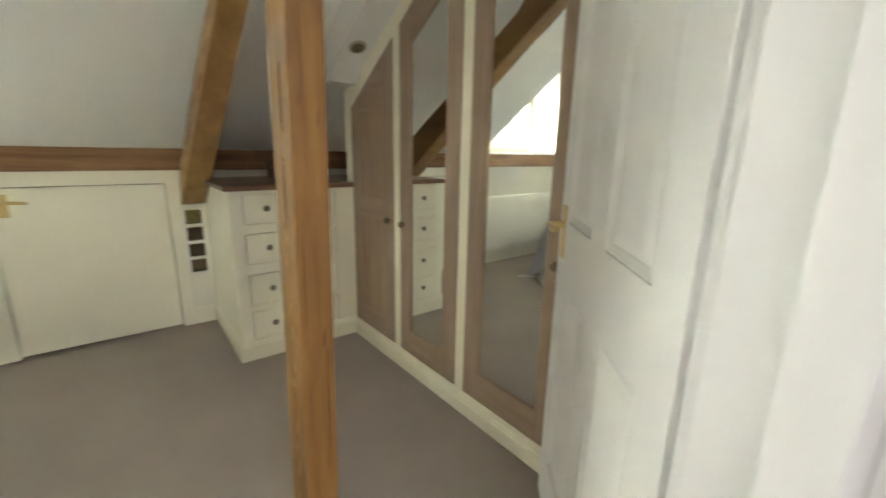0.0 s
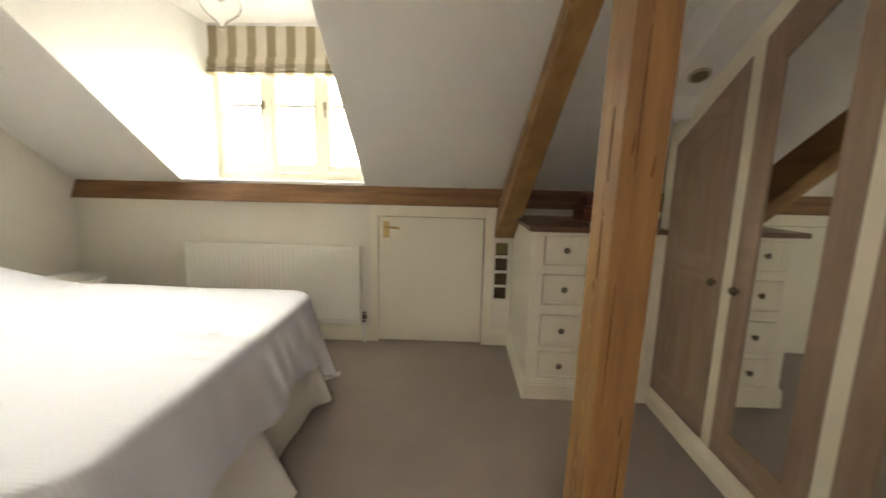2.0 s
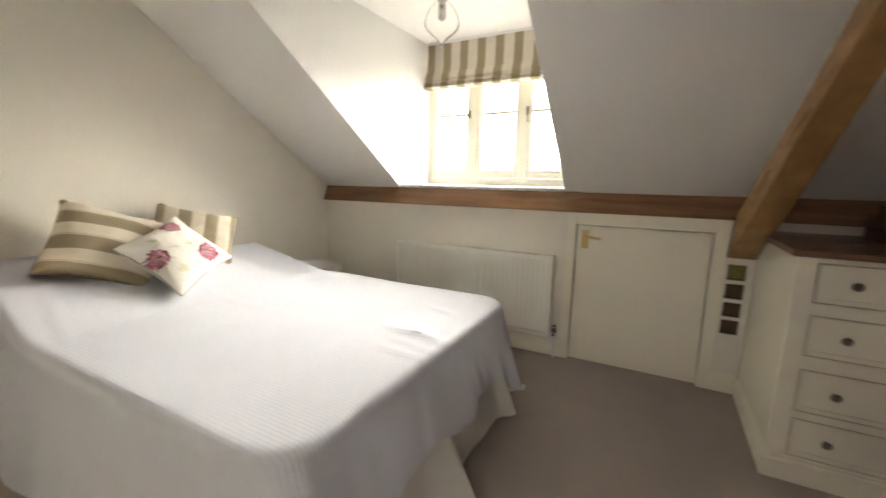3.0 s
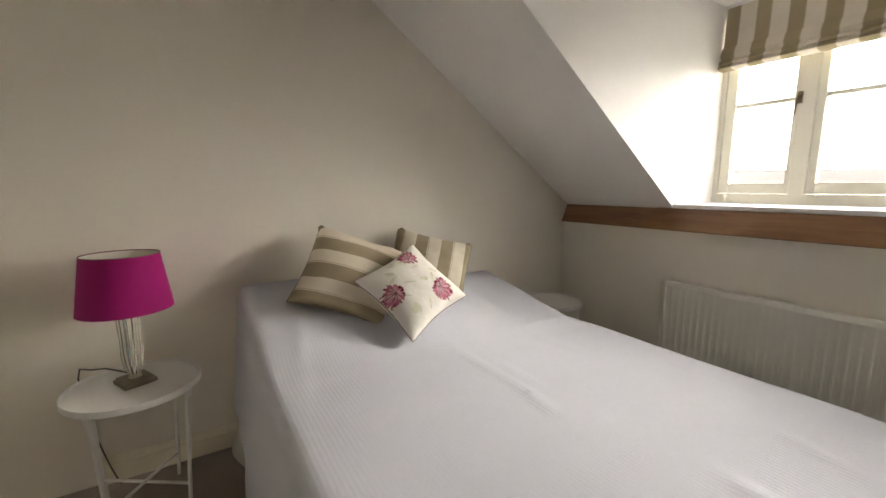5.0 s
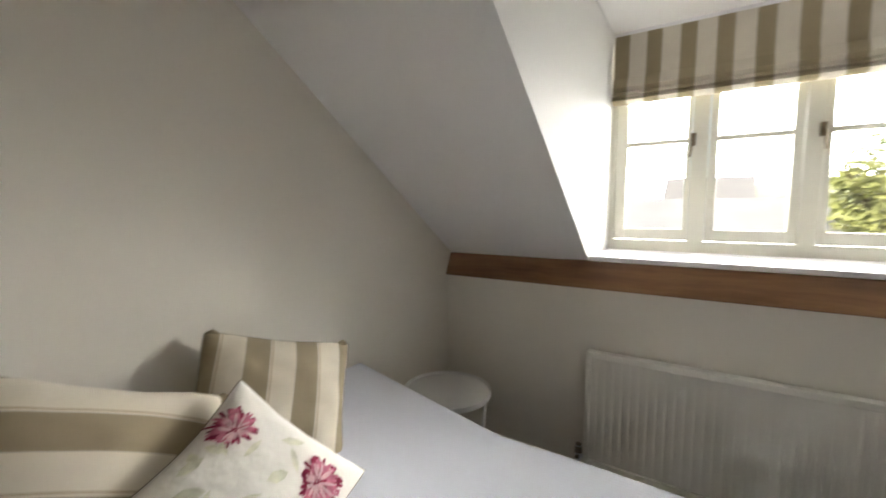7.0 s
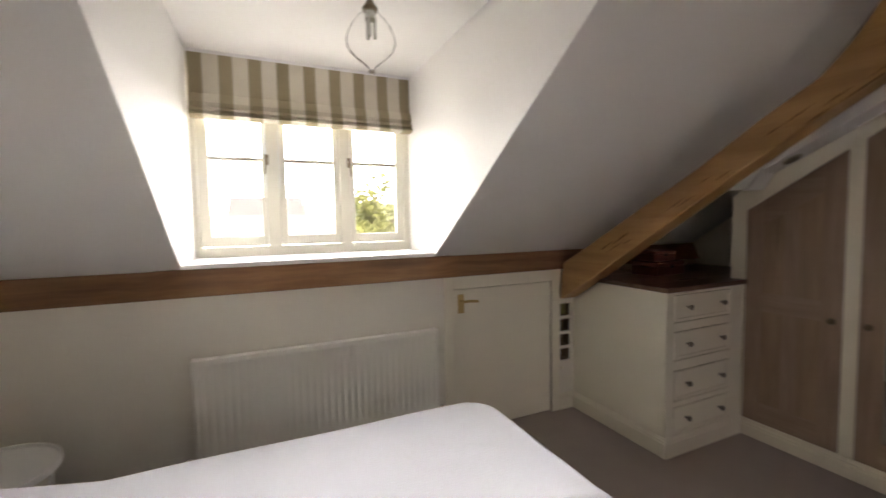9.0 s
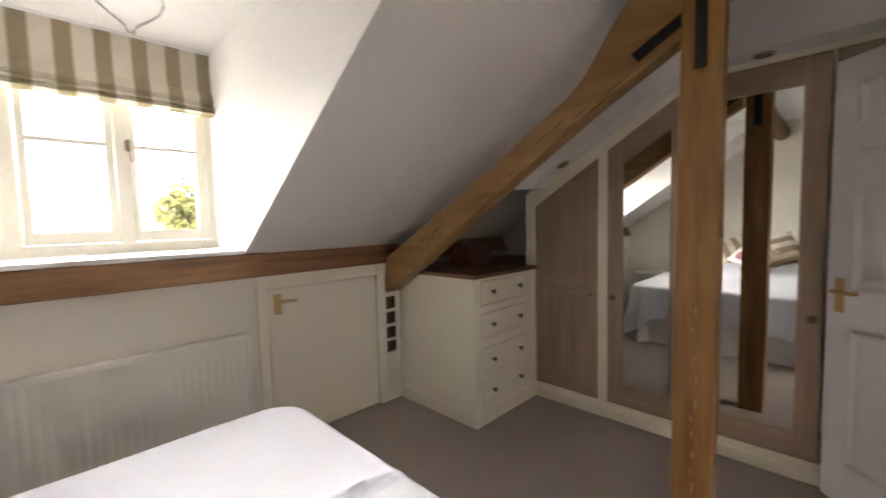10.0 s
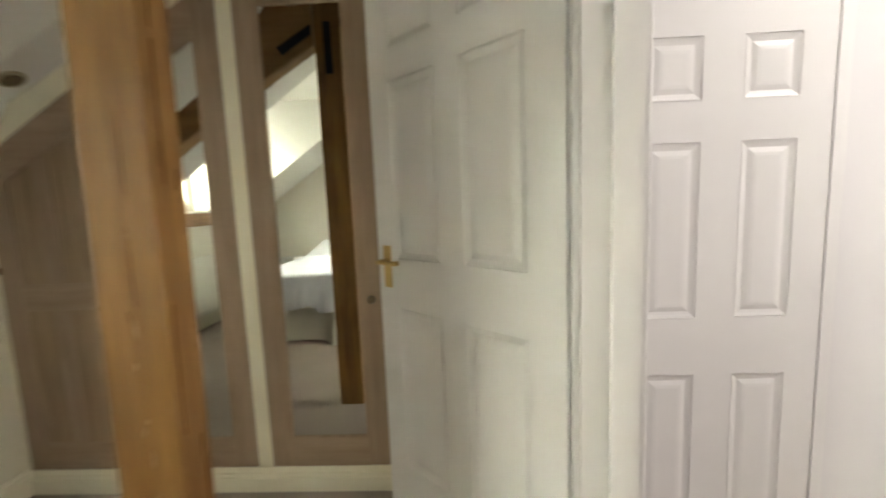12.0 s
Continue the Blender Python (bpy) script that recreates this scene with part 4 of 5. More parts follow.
def cloth(hem, rx0, rx1, ry0, ry1, out, wave, seed, ztop=None, n=150, m=120):
    """A cloth over the bed: a sheet that bends over the rounded edges and hangs to hem(x, y)."""
    b = B()
    RC, R = 0.12, 0.036
    drop = 0.60 + RC
    ix1, iy0, iy1 = rx1 - RC, ry0 + RC, ry1 - RC
    grid = []
    for i in range(n + 1):
        row = []
        sx = rx0 + (ix1 + drop - rx0) * i / n
        for j in range(m + 1):
            sy = iy0 - drop + (iy1 - iy0 + 2 * drop) * j / m
            cx, cy = min(sx, ix1), min(max(sy, iy0), iy1)
            dx, dy = sx - cx, sy - cy
            e = math.hypot(dx, dy)
            ex, ey = (dx / e, dy / e) if e > 1e-9 else (0, 0)
            if e <= RC - 0.5 * R:
                top = bed_top(sx, sy) if ztop is None else ztop
                row.append(b.verts.new((sx, sy, top)))
                continue
            kx, ky = cx + ex * (RC - 0.5 * R), cy + ey * (RC - 0.5 * R)
            top = bed_top(kx, ky) if ztop is None else ztop
            d = e - (RC - 0.5 * R)
            a = min(d / R, math.pi / 2)
            o = R * math.sin(a)
            z = R * (1 - math.cos(a)) + max(0.0, d - R * math.pi / 2)
            H = top - hem(cx, cy, dx, dy)
            z = min(z, H)
            full = max(0.0, z - 0.04) / H
            along = (cx * abs(ey) + cy * abs(ex)) + math.atan2(dy, dx) * 0.25
            wv = full * wave * (math.sin(along * 12.5 + seed) + 0.45 * math.sin(along * 27 + 2 * seed) + noise.noise(Vector((along * 4, seed, 0))) * 1.5)
            corner = min(abs(ex), abs(ey)) * 1.41
            fold = 0.016 * max(0.0, ex) * full ** 0.7 * sum(math.exp(-((sy - fy) / fw) ** 2) for fy, fw in ((2.02, 0.03), (2.37, 0.04), (2.78, 0.03), (3.02, 0.035))) * (wave > 0.01)
            o += out * full + fold + wv * (0.4 + 0.55 * max(0.0, ex)) * (1 + 0.3 * corner) + 0.07 * corner * full
            row.append(b.verts.new((kx + ex * o, ky + ey * o, top - z)))
        grid.append(row)
    for i in range(n):
        for j in range(m):
            q = (grid[i][j], grid[i + 1][j], grid[i + 1][j + 1], grid[i][j + 1])
            mid_z = [v.co.z for v in q]
            if max(mid_z) - min(mid_z) < 1e-5 and (q[0].co - q[2].co).length < 1e-4:
                continue
            b.faces.new(q)
    bmesh.ops.remove_doubles(b, verts=b.verts, dist=0.0004)
    bmesh.ops.delete(b, geom=[f for f in b.faces if f.calc_area() < 1e-9], context="FACES")
    return b


b = cloth(lambda x, y, dx, dy: 0.012, BX0, BX1 - 0.06, BY0 + 0.05, BY1 - 0.05, 0.065, 0.005, 2.0, ztop=0.50, n=110, m=90)
for v in b.verts:
    x, y, z = v.co
    low = max(0.0, min(1.0, (0.45 - z) / 0.45))
    if x > BX1 - 0.09:
        v.co.x += low * (0.03 + 0.15 * math.exp(-((y - 2.53) / 0.09) ** 2) + 0.065 * math.exp(-((y - 3.19) / 0.05) ** 2))
    if y < BY0 + 0.08:
        v.co.y -= 0.10 * low * math.exp(-((x + 3.0) / 0.22) ** 2)
part("valance", b, VALANCE, bed, "pale gathered valance reaching the carpet", smooth=True)


def spread_hem(x, y, dx, dy):
    e = math.hypot(dx, dy) + 1e-9
    k = max(0.0, dx / e)
    corner = min(1.0, 2.0 * abs(dx * dy) / e ** 2)
    side = 0.035 + 0.015 * math.sin(x * 5)
    foot = float(np.interp(y, (1.9, 2.2, 2.5, 2.66, 2.76, 2.95, 3.08, 3.16), (0.22, 0.28, 0.285, 0.26, 0.325, 0.29, 0.26, 0.165))) + 0.006 * math.sin(y * 19)
    return side + (foot - side) * k * k - 0.06 * corner * (0.4 + 0.6 * k)


CREASES = ((-2.62, 1.965, -0.19, 0.011, 0.020, 0.30), (-1.20, 2.63, -0.15, 0.017, 0.022, 0.13), (-1.14, 2.45, -0.12, 0.008, 0.016, 0.10), (-1.16, 2.53, -0.2, 0.006, 0.012, 0.10), (-1.97, 2.60, -0.05, 0.006, 0.012, 0.14),
           (-2.05, 2.54, -0.01, 0.007, 0.013, 0.34), (-1.80, 2.52, -0.2, 0.009, 0.013, 0.09), (-2.10, 2.96, 0.1, 0.004, 0.014, 0.22), (-1.95, 2.30, 0.8, 0.004, 0.015, 0.14), (-1.25, 2.95, -0.3, 0.006, 0.014, 0.08))
b = cloth(spread_hem, BX0 - 0.02, BX1, BY0 - 0.02, BY1 + 0.01, 0.075, 0.015, 0.6)
for v in b.verts:
    x, y, z = v.co
    if z > BZ - 0.03:
        for cx, cy, ang, amp, wd, ln in CREASES:
            a = (x - cx) * math.cos(ang) + (y - cy) * math.sin(ang)
            c = -(x - cx) * math.sin(ang) + (y - cy) * math.cos(ang)
            v.co.z += amp * math.exp(-(a / ln) ** 2 - (c / wd) ** 2)
for v in b.verts:
    x, y, z = v.co
    if x > BX1 - 0.02 and z < BZ - 0.05:
        low = min(1.0, (BZ - 0.05 - z) / 0.2)
        v.co.x += 0.022 * low * sum(math.exp(-((y - fy - 0.10 * (BZ - z)) / fw) ** 2) for fy, fw in ((2.66, 0.045), (2.86, 0.03), (3.16, 0.03)))
flap = B()
prism(flap, [(-1.10, 3.36), (-0.975, 3.475), (-0.985, 3.525), (-1.06, 3.50), (-1.13, 3.40)], 2, 0.003, 0.010, 0.002)
part("valance_corner", flap, VALANCE, bed, "corner of the valance lying on the carpet")
spread = thing("bedspread", (-2.06, 2.56, 0.5), "white ribbed bedspread draped over the double bed", "bedspread")
sides = b.copy()
bmesh.ops.delete(sides, geom=[f for f in sides.faces if f.calc_center_median().z > BZ - 0.16], context="FACES")
bmesh.ops.delete(b, geom=[f for f in b.faces if f.calc_center_median().z <= BZ - 0.16], context="FACES")
part("cover", b, LINEN, spread, smooth=True)
part("hanging_sides", sides, LINEN, spread, "sides of the bedspread hanging towards the floor", smooth=True)


# ---- cushions ----
def pillow_point(u, v, w, h, t, s, pinch, crumple, curl=0.0):
    """A point of a stuffed cover; u and v run from -1 to 1 over the cushion."""
    k = max(0.0, 1 - u * u) ** 0.5 * max(0.0, 1 - v * v) ** 0.5
    c = 1 - 0.05 * abs(u * v) ** 5
    x = u * w / 2 * (1 - pinch * (1 - v * v)) * c
    y = v * h / 2 * (1 - pinch * (1 - u * u)) * c
    cr = noise.noise(Vector((x * 9, y * 9, w * 9))) + 0.5 * noise.noise(Vector((x * 19, y * 25, w * 5)))
    rim = max(abs(u), abs(v)) ** 8
    pucker = 0.35 * rim * noise.noise(Vector((x * 38, y * 38, w * 3)))
    foot = curl * max(0.0, -0.35 - v) ** 2 * (1 - 0.5 * u * u)
    return x, y + 0.25 * foot, foot + s * (t / 2 * k ** 0.85) + crumple * (cr * k ** 0.5 * (0.4 + 0.6 * (u * u + v * v)) + pucker * k ** 0.3)


def pillow_bm(w, h, t, n=34, pinch=0.07, crumple=0.012, sides=(1, -1), curl=0.0):
    b = B()
    for s in sides:
        g = [[b.verts.new(pillow_point(math.sin((i / n - 0.5) * math.pi), math.sin((j / n - 0.5) * math.pi), w, h, t, s, pinch, crumple, curl)) for j in range(n + 1)] for i in range(n + 1)]
        for i in range(n):
            for j in range(n):
                b.faces.new((g[i][j], g[i + 1][j], g[i + 1][j + 1], g[i][j + 1]))
    bmesh.ops.remove_doubles(b, verts=b.verts, dist=0.0003)
    return b


def piping_bm(w, h, t, pinch, crumple, curl=0.0, n=22, r=0.004):
    b = B()
    pts = []
    for side in range(4):
        for i in range(n):
            u = -1 + 2 * i / n
            a, c = [(u, -1), (1, u), (-u, 1), (-1, -u)][side]
            pts.append(pillow_point(a, c, w, h, t, 1, pinch, crumple, curl))
    pts.append(pts[0])
    return tube(b, pts, r, 6)


def on_cushion(x, y, lift):
    """The point of the floral cushion's front over (x, y), a little proud of the cloth."""
    u, v = 2 * x / WF, 2 * y / WF
    for _ in range(4):
        px, py, pz = pillow_point(max(-0.99, min(0.99, u)), max(-0.99, min(0.99, v)), WF, WF, FT, 1, 0.15, CRUMPLE)
        u, v = u + (x - px) * 2 / WF, v + (y - py) * 2 / WF
    return x, y, pillow_point(max(-0.99, min(0.99, u)), max(-0.99, min(0.99, v)), WF, WF, FT, 1, 0.15, CRUMPLE)[2] + lift


CRUMPLE = 0.013


def cushion(name, m, w, h, t, mat, lab, ends=False):
    e = thing(name, (0, 0, 0), lab, "cushion", "cushions on the bed")
    e.matrix_world = Matrix.Translation(m.translation * (K - 1)) @ m
    if mat == FLORAL:
        part("cover", pillow_bm(w, h, t, pinch=0.15, crumple=CRUMPLE), mat, e, local=True, smooth=True)
        part("piping", piping_bm(w, h, t, 0.15, CRUMPLE, r=0.0026), PIPING, e, "thin dark olive piping", local=True, smooth=True)
    else:
        curl = 0.16 if mat == CUSHH else 0.0
        part("cover", pillow_bm(w, h, t, pinch=0.09, crumple=0.022, sides=(1,), curl=curl), mat, e, local=True, smooth=True)
        part("back_cover", pillow_bm(w, h, t, pinch=0.09, crumple=0.022, sides=(-1,), curl=curl), PIPING, e, "plain dark olive back", local=True, smooth=True)
        part("piping", piping_bm(w, h, t, 0.09, 0.022, curl), PIPING, e, "dark olive piping", local=True, smooth=True)
    return e


def basis(origin, xa, za):
    """A pose from its middle, the way of its width and the way that it faces."""
    x = Vector(xa).normalized()
    z = Vector(za)
    z = (z - x * z.dot(x)).normalized()
    y = z.cross(x)
    m = Matrix((x, y, z)).transposed().to_4x4()
    m.translation = origin
    return m


cushion("striped_cushion", basis((-2.783, 2.249, 0.845), (0.19, 0.39, -0.15), (0.159, -0.024, 0.125)), 0.46, 0.47, 0.21, CUSHH, "olive and cream striped square cushion leaning against the wall")
cushion("striped_cushion", basis((-2.85, 2.72, 0.825), (0.21, 0.365, -0.10), (0.78, -0.33, 0.53)), 0.45, 0.42, 0.16, CUSHV, "cream cushion with upright olive stripes behind the floral one")
WF, FT = 0.392, 0.155
for cu in [o for o in bpy.data.objects if o.name.startswith("striped_cushion")]:
    cw = 0.235 if cu.name == "striped_cushion" else 0.215
    for sx in (-1, 1):
        for sy in (-1, 1):
            b = B()
            if sy < 0 and cu.name == "striped_cushion":
                continue
            rod(b, (sx * (cw - 0.032), sy * (cw - 0.034), 0), (sx * (cw - 0.010), sy * (cw - 0.010), 0), 0.023, 0.012, 12)
            part("corner", b, PIPING, cu, "gathered dark olive corner", local=True, smooth=True)
fl = cushion("floral_cushion", basis((-2.556, 2.462, 0.812), (0.25, 0.154, -0.226), (0.696, -0.084, 0.71)), WF, WF, FT, FLORAL, "cream cotton cushion with printed pink flowers, standing on its corner")


def petal(b, cx, cy, a, ri, ro, wd, lift, bend=0.0):
    """A narrow printed petal from ri to ro, curving a little."""
    left, right = [], []
    for k in range(5):
        f = k / 4
        q = ri + (ro - ri) * f
        aa = a + bend * f
        w = wd * (0.45 + 1.1 * f * (1.9 - 1.75 * f))
        x, y = cx + q * math.cos(aa), cy + q * math.sin(aa)
        nx, ny = -math.sin(aa) * w, math.cos(aa) * w
        left.append(b.verts.new(on_cushion(x + nx, y + ny, lift)))
        right.append(b.verts.new(on_cushion(x - nx, y - ny, lift)))
    for k in range(4):
        b.faces.new((left[k], right[k], right[k + 1], left[k + 1]))


def bloom(cx, cy, r, seed, toward):
    """A printed chrysanthemum: dark outer petals, pink ones over them, pale tips at its heart."""
    rn = random.Random(seed)
    for name, mat, count, r0, r1, lift in (("dark_petal_print", PETAL, 30, 0.25, 1.0, 0.0016), ("pink_petal_print", PETALP, 34, 0.12, 0.90, 0.0022), ("dark_heart_print", PETAL, 13, 0.02, 0.42, 0.0028), ("pale_petal_print", PETALW, 15, 0.10, 0.72, 0.0034)):
        b = B()
        for k in range(count):
            a = 2 * math.pi * (k + rn.uniform(-0.35, 0.35)) / count
            if name == "pink_petal_print":
                a = toward + (a - math.pi) * 0.75
            reach = 0.80 + 0.20 * math.cos(a - toward)
            petal(b, cx, cy, a, r * r0 * rn.uniform(0.5, 1.3), r * r1 * reach * rn.uniform(0.72, 1.0), r * 0.062 * rn.uniform(0.7, 1.3) * (0.6 if mat == PETALW else 1), lift, rn.uniform(-0.25, 0.25))
        part(name, b, mat, fl, "printed rose pink flower", local=True)


for q in ((-0.112, 0.062, 0.064, 1, 2.6), (-0.008, -0.116, 0.070, 2, -1.9), (0.090, 0.070, 0.072, 3, 0.4)):
    bloom(*q)
rn = random.Random(9)
b = B()
for k in range(14):
    cx, cy, a = rn.uniform(-0.14, 0.14), rn.uniform(-0.14, 0.14), rn.uniform(0, 6.3)
    L, wd = rn.uniform(0.018, 0.034), rn.uniform(0.006, 0.012)
    vs = []
    for p, q in ((-L, 0), (-L * 0.3, wd), (L * 0.5, wd * 0.8), (L, 0), (L * 0.5, -wd * 0.8), (-L * 0.3, -wd)):
        x, y = cx + p * math.cos(a) - q * math.sin(a), cy + p * math.sin(a) + q * math.cos(a)
        vs.append(b.verts.new(on_cushion(x, y, 0.0020)))
    b.faces.new(vs)
vs = []
for k in range(16):
    a = 2 * math.pi * k / 16
    x, y = 0.098 + 0.024 * math.cos(a) * (1 + 0.2 * math.sin(3 * a)), -0.092 + 0.022 * math.sin(a)
    vs.append(b.verts.new(on_cushion(x, y, 0.0026)))
b.faces.new(vs)
part("leaves", b, LEAFP, fl, "printed pale green leaves", local=True)


# ---- bedside tables ----
def tray_table(x, y, rx, ry, h, rz, lab):
    e = thing("bedside_table", (x, y, 0), lab, "table", "bedside tables")
    b = B()
    lathe(b, [(1.0, h - 0.022), (1.008, h - 0.020), (1.008, h + 0.003), (1.0, h + 0.004), (0.985, h + 0.003), (0.98, h - 0.008), (0.97, h - 0.010), (0.001, h - 0.010), (0.001, h - 0.022)], 56, (0, 0), rx, ry)
    part("tray", b, TABLE, e, local=True, smooth=True)
    for k in range(4):
        a = radians(45 + 90 * k)
        ca, sa = math.cos(a), math.sin(a)
        b = B()
        rod(b, (rx * ca * 0.94, ry * sa * 0.94, h - 0.02), (rx * ca * 0.80, ry * sa * 0.80, 0.0), 0.0085, 0.0075)
        rod(b, (rx * ca * 0.955, ry * sa * 0.955, h - 0.05), (rx * ca * 0.96, ry * sa * 0.96, h - 0.02), 0.011)
        part("leg", b, TABLE, e, local=True, smooth=True)
    b = B()
    for k in range(2):
        a = radians(45 + 90 * k)
        rod(b, (rx * math.cos(a) * 0.83, ry * math.sin(a) * 0.83, 0.10), (-rx * math.cos(a) * 0.83, -ry * math.sin(a) * 0.83, 0.10 + k * 0.012), 0.006)
    part("cross_brace", b, TABLE, e, local=True, smooth=True)
    e.rotation_euler = (0, 0, radians(rz))
    return e


tray_table(-2.835, 1.392, 0.218, 0.218, 0.525, 10, "round white metal tray table with a lamp on it")
tray_table(-2.84, 3.67, 0.215, 0.215, 0.512, 0, "empty round white metal tray table in the corner beside the bed")

lamp = thing("table_lamp", (-2.86, 1.392, 0.516), "table lamp with magenta shade, ribbed glass stem and nickel foot", "lamp")
b = B()
box(b, -0.055, 0.055, -0.055, 0.055, 0, 0.014, 0.002)
box(b, -0.048, 0.048, -0.048, 0.048, 0.014, 0.024, 0.002)
part("foot", b, KNOB, lamp, "stepped square nickel foot", local=True)
b = B()
n = 40
prof = [(0.014, 0.030), (0.020, 0.045), (0.030, 0.075), (0.034, 0.12), (0.033, 0.17), (0.036, 0.25), (0.036, 0.29)]
rings = []
for r, z in prof:
    rings.append([b.verts.new((r * (1 + 0.13 * math.cos(8 * 2 * math.pi * i / n)) * math.cos(2 * math.pi * i / n), r * (1 + 0.13 * math.cos(8 * 2 * math.pi * i / n)) * math.sin(2 * math.pi * i / n), z)) for i in range(n)])
for p, q in zip(rings, rings[1:]):
    for i in range(n):
        b.faces.new((p[i], p[(i + 1) % n], q[(i + 1) % n], q[i]))
b.faces.new(rings[0][::-1])
b.faces.new(rings[-1])
part("stem", b, CRYSTAL, lamp, "ribbed clear glass stem", local=True, smooth=True)
b = B()
lathe(b, [(0.022, 0.024), (0.022, 0.029), (0.016, 0.033), (0.012, 0.036)], 20)
part("collar", b, NICKEL, lamp, local=True, smooth=True)
b = B()
lathe(b, [(0.012, 0.29), (0.012, 0.38), (0.008, 0.45)], 16)
part("lamp_holder", b, NICKEL, lamp, local=True, smooth=True)
b = B()
lathe(b, [(0.152, 0.297), (0.122, 0.508), (0.1205, 0.508), (0.1505, 0.297)], 56, close=True)
sh = part("shade", b, MAGENTA, lamp, "magenta fabric drum shade", local=True, smooth=True)
b = B()
lathe(b, [(0.1500, 0.2985), (0.1200, 0.5065), (0.1192, 0.5065), (0.1490, 0.2985)], 56, close=True)
part("lining", b, SHADEIN, sh, "cream lining", local=True, smooth=True)
b = B()
lathe(b, [(0.1205, 0.508), (0.1230, 0.508), (0.1230, 0.5105), (0.1205, 0.5105)], 56, close=True)
part("rim_binding", b, PIPING, sh, "dark binding round the top", local=True, smooth=True)
b = B()
for k in range(3):
    a = 2.094 * k + 0.4
    rod(b, (0.006 * math.cos(a), 0.006 * math.sin(a), 0.45), (0.119 * math.cos(a), 0.119 * math.sin(a), 0.501), 0.0018)
part("spider", b, NICKEL, lamp, local=True)
lamp.rotation_euler = (0, 0, radians(25))
flex = thing("lamp_flex", (-2.9, 1.36, 0.54), "thin black lamp cable trailing off the table", "cable")
b = B()
tube(b, [(-2.895, 1.365, 0.548), (-2.92, 1.33, 0.556), (-2.955, 1.29, 0.56), (-2.99, 1.24, 0.552), (-3.03, 1.20, 0.55), (-3.06, 1.185, 0.50), (-3.06, 1.20, 0.3), (-3.055, 1.25, 0.08), (-3.03, 1.28, 0.005)], 0.003, 8)
part("cable", b, BLACKC, flex, smooth=True)

# ---- outside ----
b = B()
box(b, -300, 300, 8, 600, -5.2, -5.0)
tagged(fixed("ground", b, GRASS, "gardens and grass below the window"), category="ground")


def house(x, y, z, w, d, h, roof, rz, mat, lab, tiles=None, chimney=True):
    e = thing("house", (x, y, z), lab, "house", "houses seen from the window")
    b = B()
    box(b, -w / 2, w / 2, -d / 2, d / 2, 0, h)
    prism(b, [(-d / 2, h), (d / 2, h), (0, h + roof * 0.97)], 0, -w / 2, w / 2)
    part("wall", b, mat, e, local=True)
    b = B()
    for s in (-1, 1):
        prism(b, [(0, h + roof), (s * (d / 2 + 0.3), h - 0.12), (s * (d / 2 + 0.3), h + 0.03), (0, h + roof + 0.16)], 0, -w / 2 - 0.2, w / 2 + 0.2)
    part("roof", b, tiles or SLATE, e, local=True)
    if chimney:
        b = B()
        box(b, w * 0.3, w * 0.3 + 0.9, -0.4, 0.4, h + roof * 0.6, h + roof + 1.1)
        part("chimney", b, mat, e, local=True)
    for k in range(max(2, int(w / 3))):
        wx = -w / 2 + (k + 0.5) * w / max(2, int(w / 3))
        b = B()
        for a0, a1, c0, c1 in ((wx - 0.55, wx - 0.45, h * 0.55, h * 0.85), (wx + 0.45, wx + 0.55, h * 0.55, h * 0.85), (wx - 0.45, wx + 0.45, h * 0.55, h * 0.57), (wx - 0.45, wx + 0.45, h * 0.83, h * 0.85)):
            box(b, a0, a1, -d / 2 - 0.06, -d / 2 - 0.002, c0, c1)
        wi = part("window", b, FRAME, e, local=True)
        b = B()
        box(b, wx - 0.45, wx + 0.45, -d / 2 - 0.03, -d / 2 - 0.01, h * 0.57, h * 0.83)
        part("pane", b, SLATE, wi, local=True)
    e.rotation_euler = (0, 0, radians(rz))


house(-6.7, 17, -5, 15, 7, 5.0, 1.62, 1, STONE, "long low stone outbuilding with a grey slate roof", chimney=False)
house(-20, 52, -5, 12, 8, 5.0, 3.0, 25, STONE, "pale stone house with a dark slate roof", DARKSLATE, chimney=False)
house(-1.5, 50, -5, 7.0, 8, 6.8, 2.7, 0, STONE, "distant pale stone house with a dark slate roof", DARKSLATE, chimney=False)


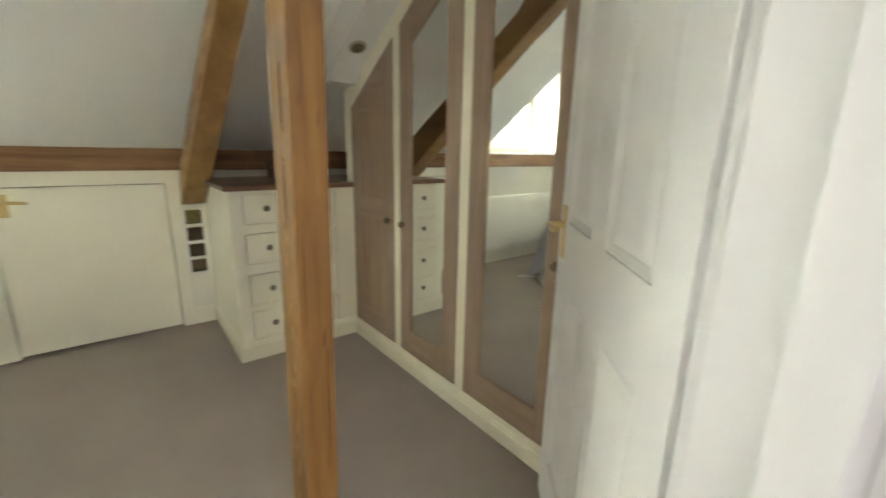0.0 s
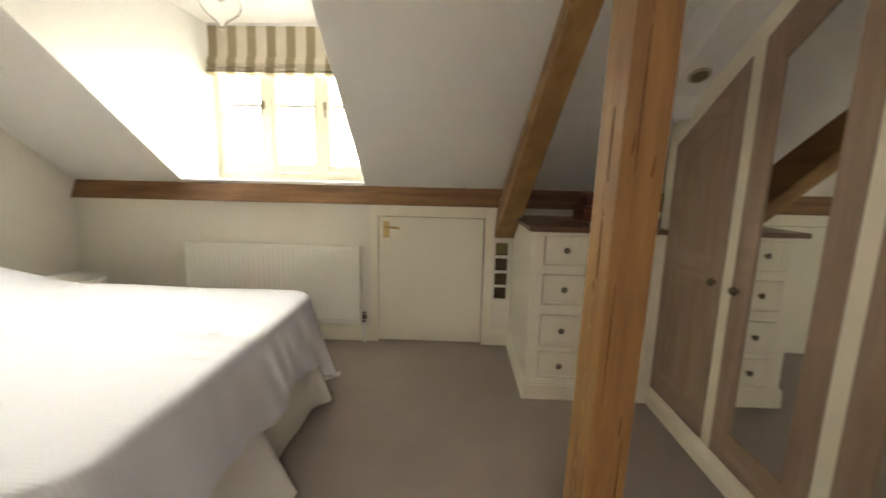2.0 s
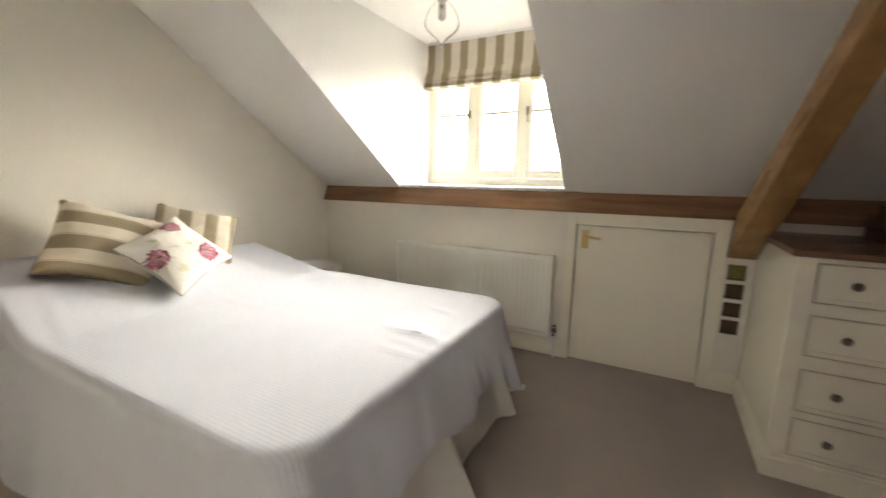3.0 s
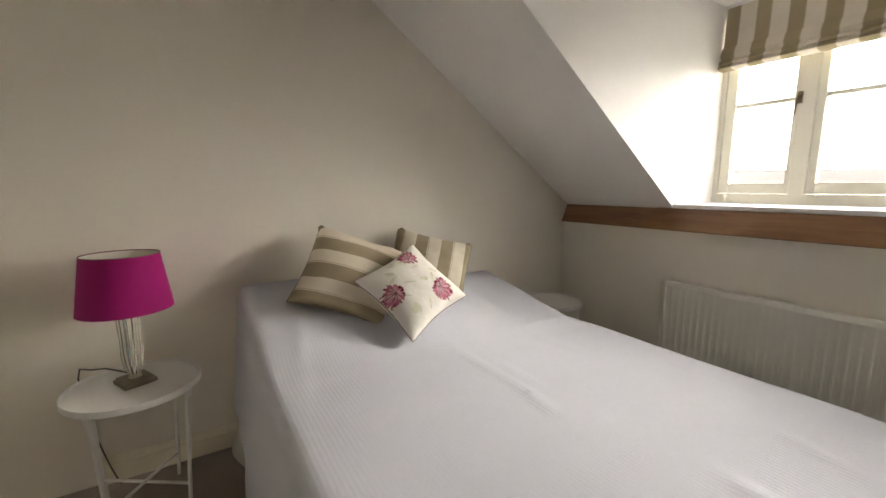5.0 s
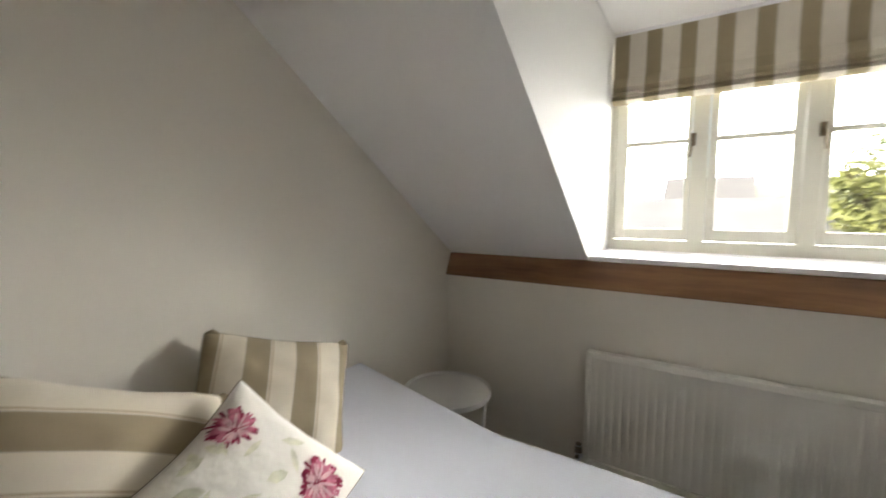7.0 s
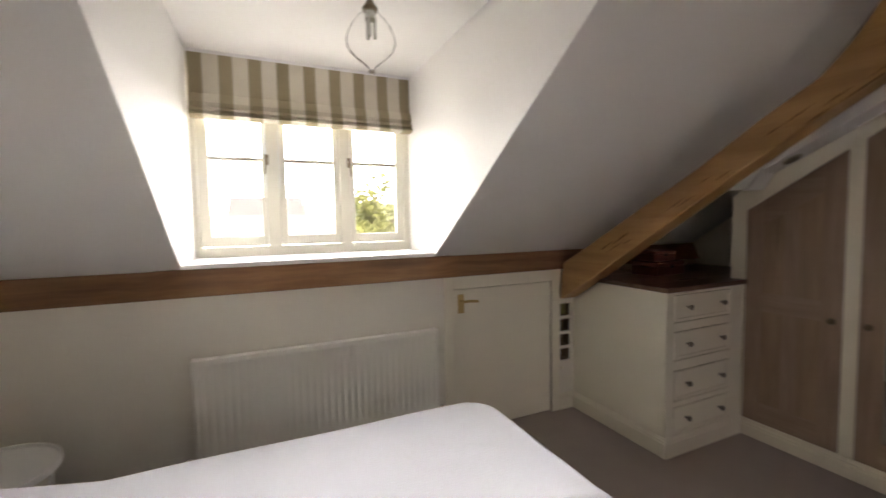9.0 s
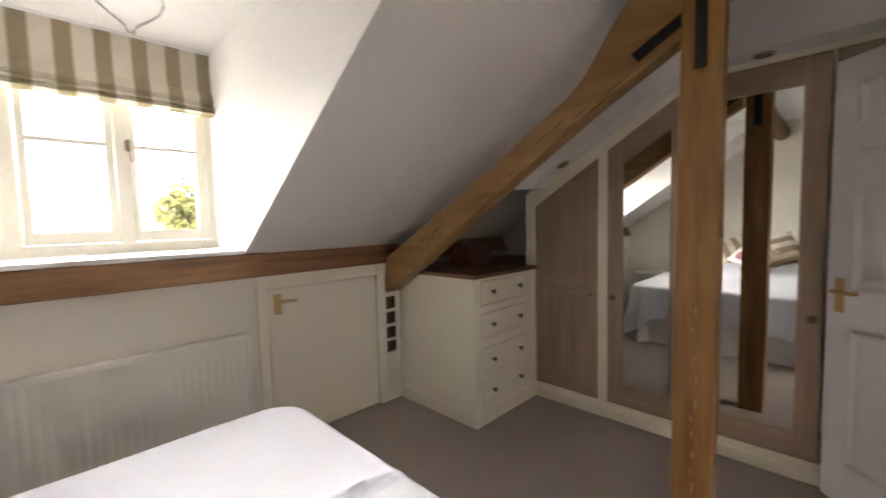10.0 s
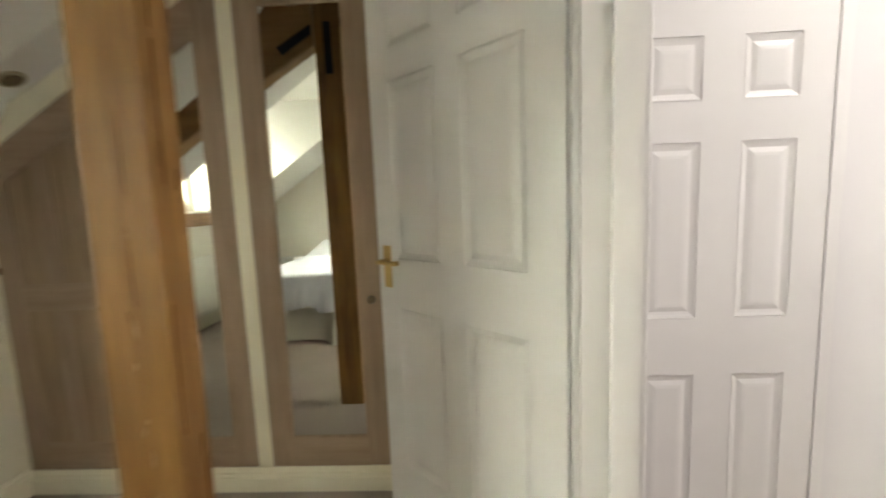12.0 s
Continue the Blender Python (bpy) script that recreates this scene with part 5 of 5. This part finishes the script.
def tree(x, y, z, h, r, seed, lab, tall=1.0):
    e = thing("tree", (x, y, z), lab, "tree", "trees outside")
    rn = random.Random(seed)
    b = B()
    rod(b, (0, 0, 0), (0.05, 0.03, h * 0.45), h * 0.028, h * 0.018, 9)
    rod(b, (0.05, 0.03, h * 0.45), (0, 0, h * 0.85), h * 0.018, h * 0.005, 7)
    for k in range(9):
        a, hh = rn.uniform(0, 6.3), rn.uniform(0.3, 0.75) * h
        rod(b, (0.03, 0.02, hh), (r * 0.7 * math.cos(a), r * 0.7 * math.sin(a), hh + h * 0.14), h * 0.010, h * 0.002, 6)
    part("trunk", b, BARK, e, local=True)
    b = B()
    clumps = [(rn.uniform(-1, 1), rn.uniform(-1, 1), rn.uniform(-1, 1)) for _ in range(60)]
    clumps = [c for c in clumps if sum(v * v for v in c) < 1][:26]
    for c in clumps:
        cc = Vector((c[0] * r * 0.8, c[1] * r * 0.8, h * 0.62 + c[2] * h * 0.32 * tall))
        cr = r * rn.uniform(0.22, 0.42)
        for k in range(170):
            d = Vector((rn.gauss(0, 1), rn.gauss(0, 1), rn.gauss(0, 1))).normalized() * cr * rn.uniform(0.55, 1.0)
            p = cc + d
            s = rn.uniform(0.05, 0.11) * (1 + r * 0.12)
            u = Vector((rn.gauss(0, 1), rn.gauss(0, 1), rn.gauss(0, 1))).normalized()
            w = u.orthogonal().normalized() * s * 0.5
            b.faces.new([b.verts.new(p - u * s), b.verts.new(p + w), b.verts.new(p + u * s), b.verts.new(p - w)])
    part("crown", b, FOLIAGE, e, local=True)


tree(1.8, 16, -5, 8.8, 1.9, 3, "leafy green tree in a garden", 1.0)
tree(4.0, 18, -5, 7.4, 2.4, 4, "broad bushy green tree")
tree(-9, 60, -5, 9.0, 4.5, 5, "rounded green tree behind the houses")
tree(-14, 62, -5, 9.5, 5.0, 6, "rounded green tree behind the houses")
b = B()
rn = random.Random(3)
for k in range(220):
    x, y = rn.uniform(-70, 50), rn.uniform(66, 92)
    s = rn.uniform(5.5, 7.5) + (3.3 if x > 0 else 0.0)
    lathe(b, [(s * 0.5, -5), (s * rn.uniform(0.8, 1.1), -5 + s * 0.4), (s * rn.uniform(0.5, 0.8), -5 + s * 0.8), (s * 0.15, -5 + s)], 7, (x, y))
far = part("far_trees", b, HAZY, None, "line of distant green trees on the skyline", kind="stuff")
far["category"] = "trees"
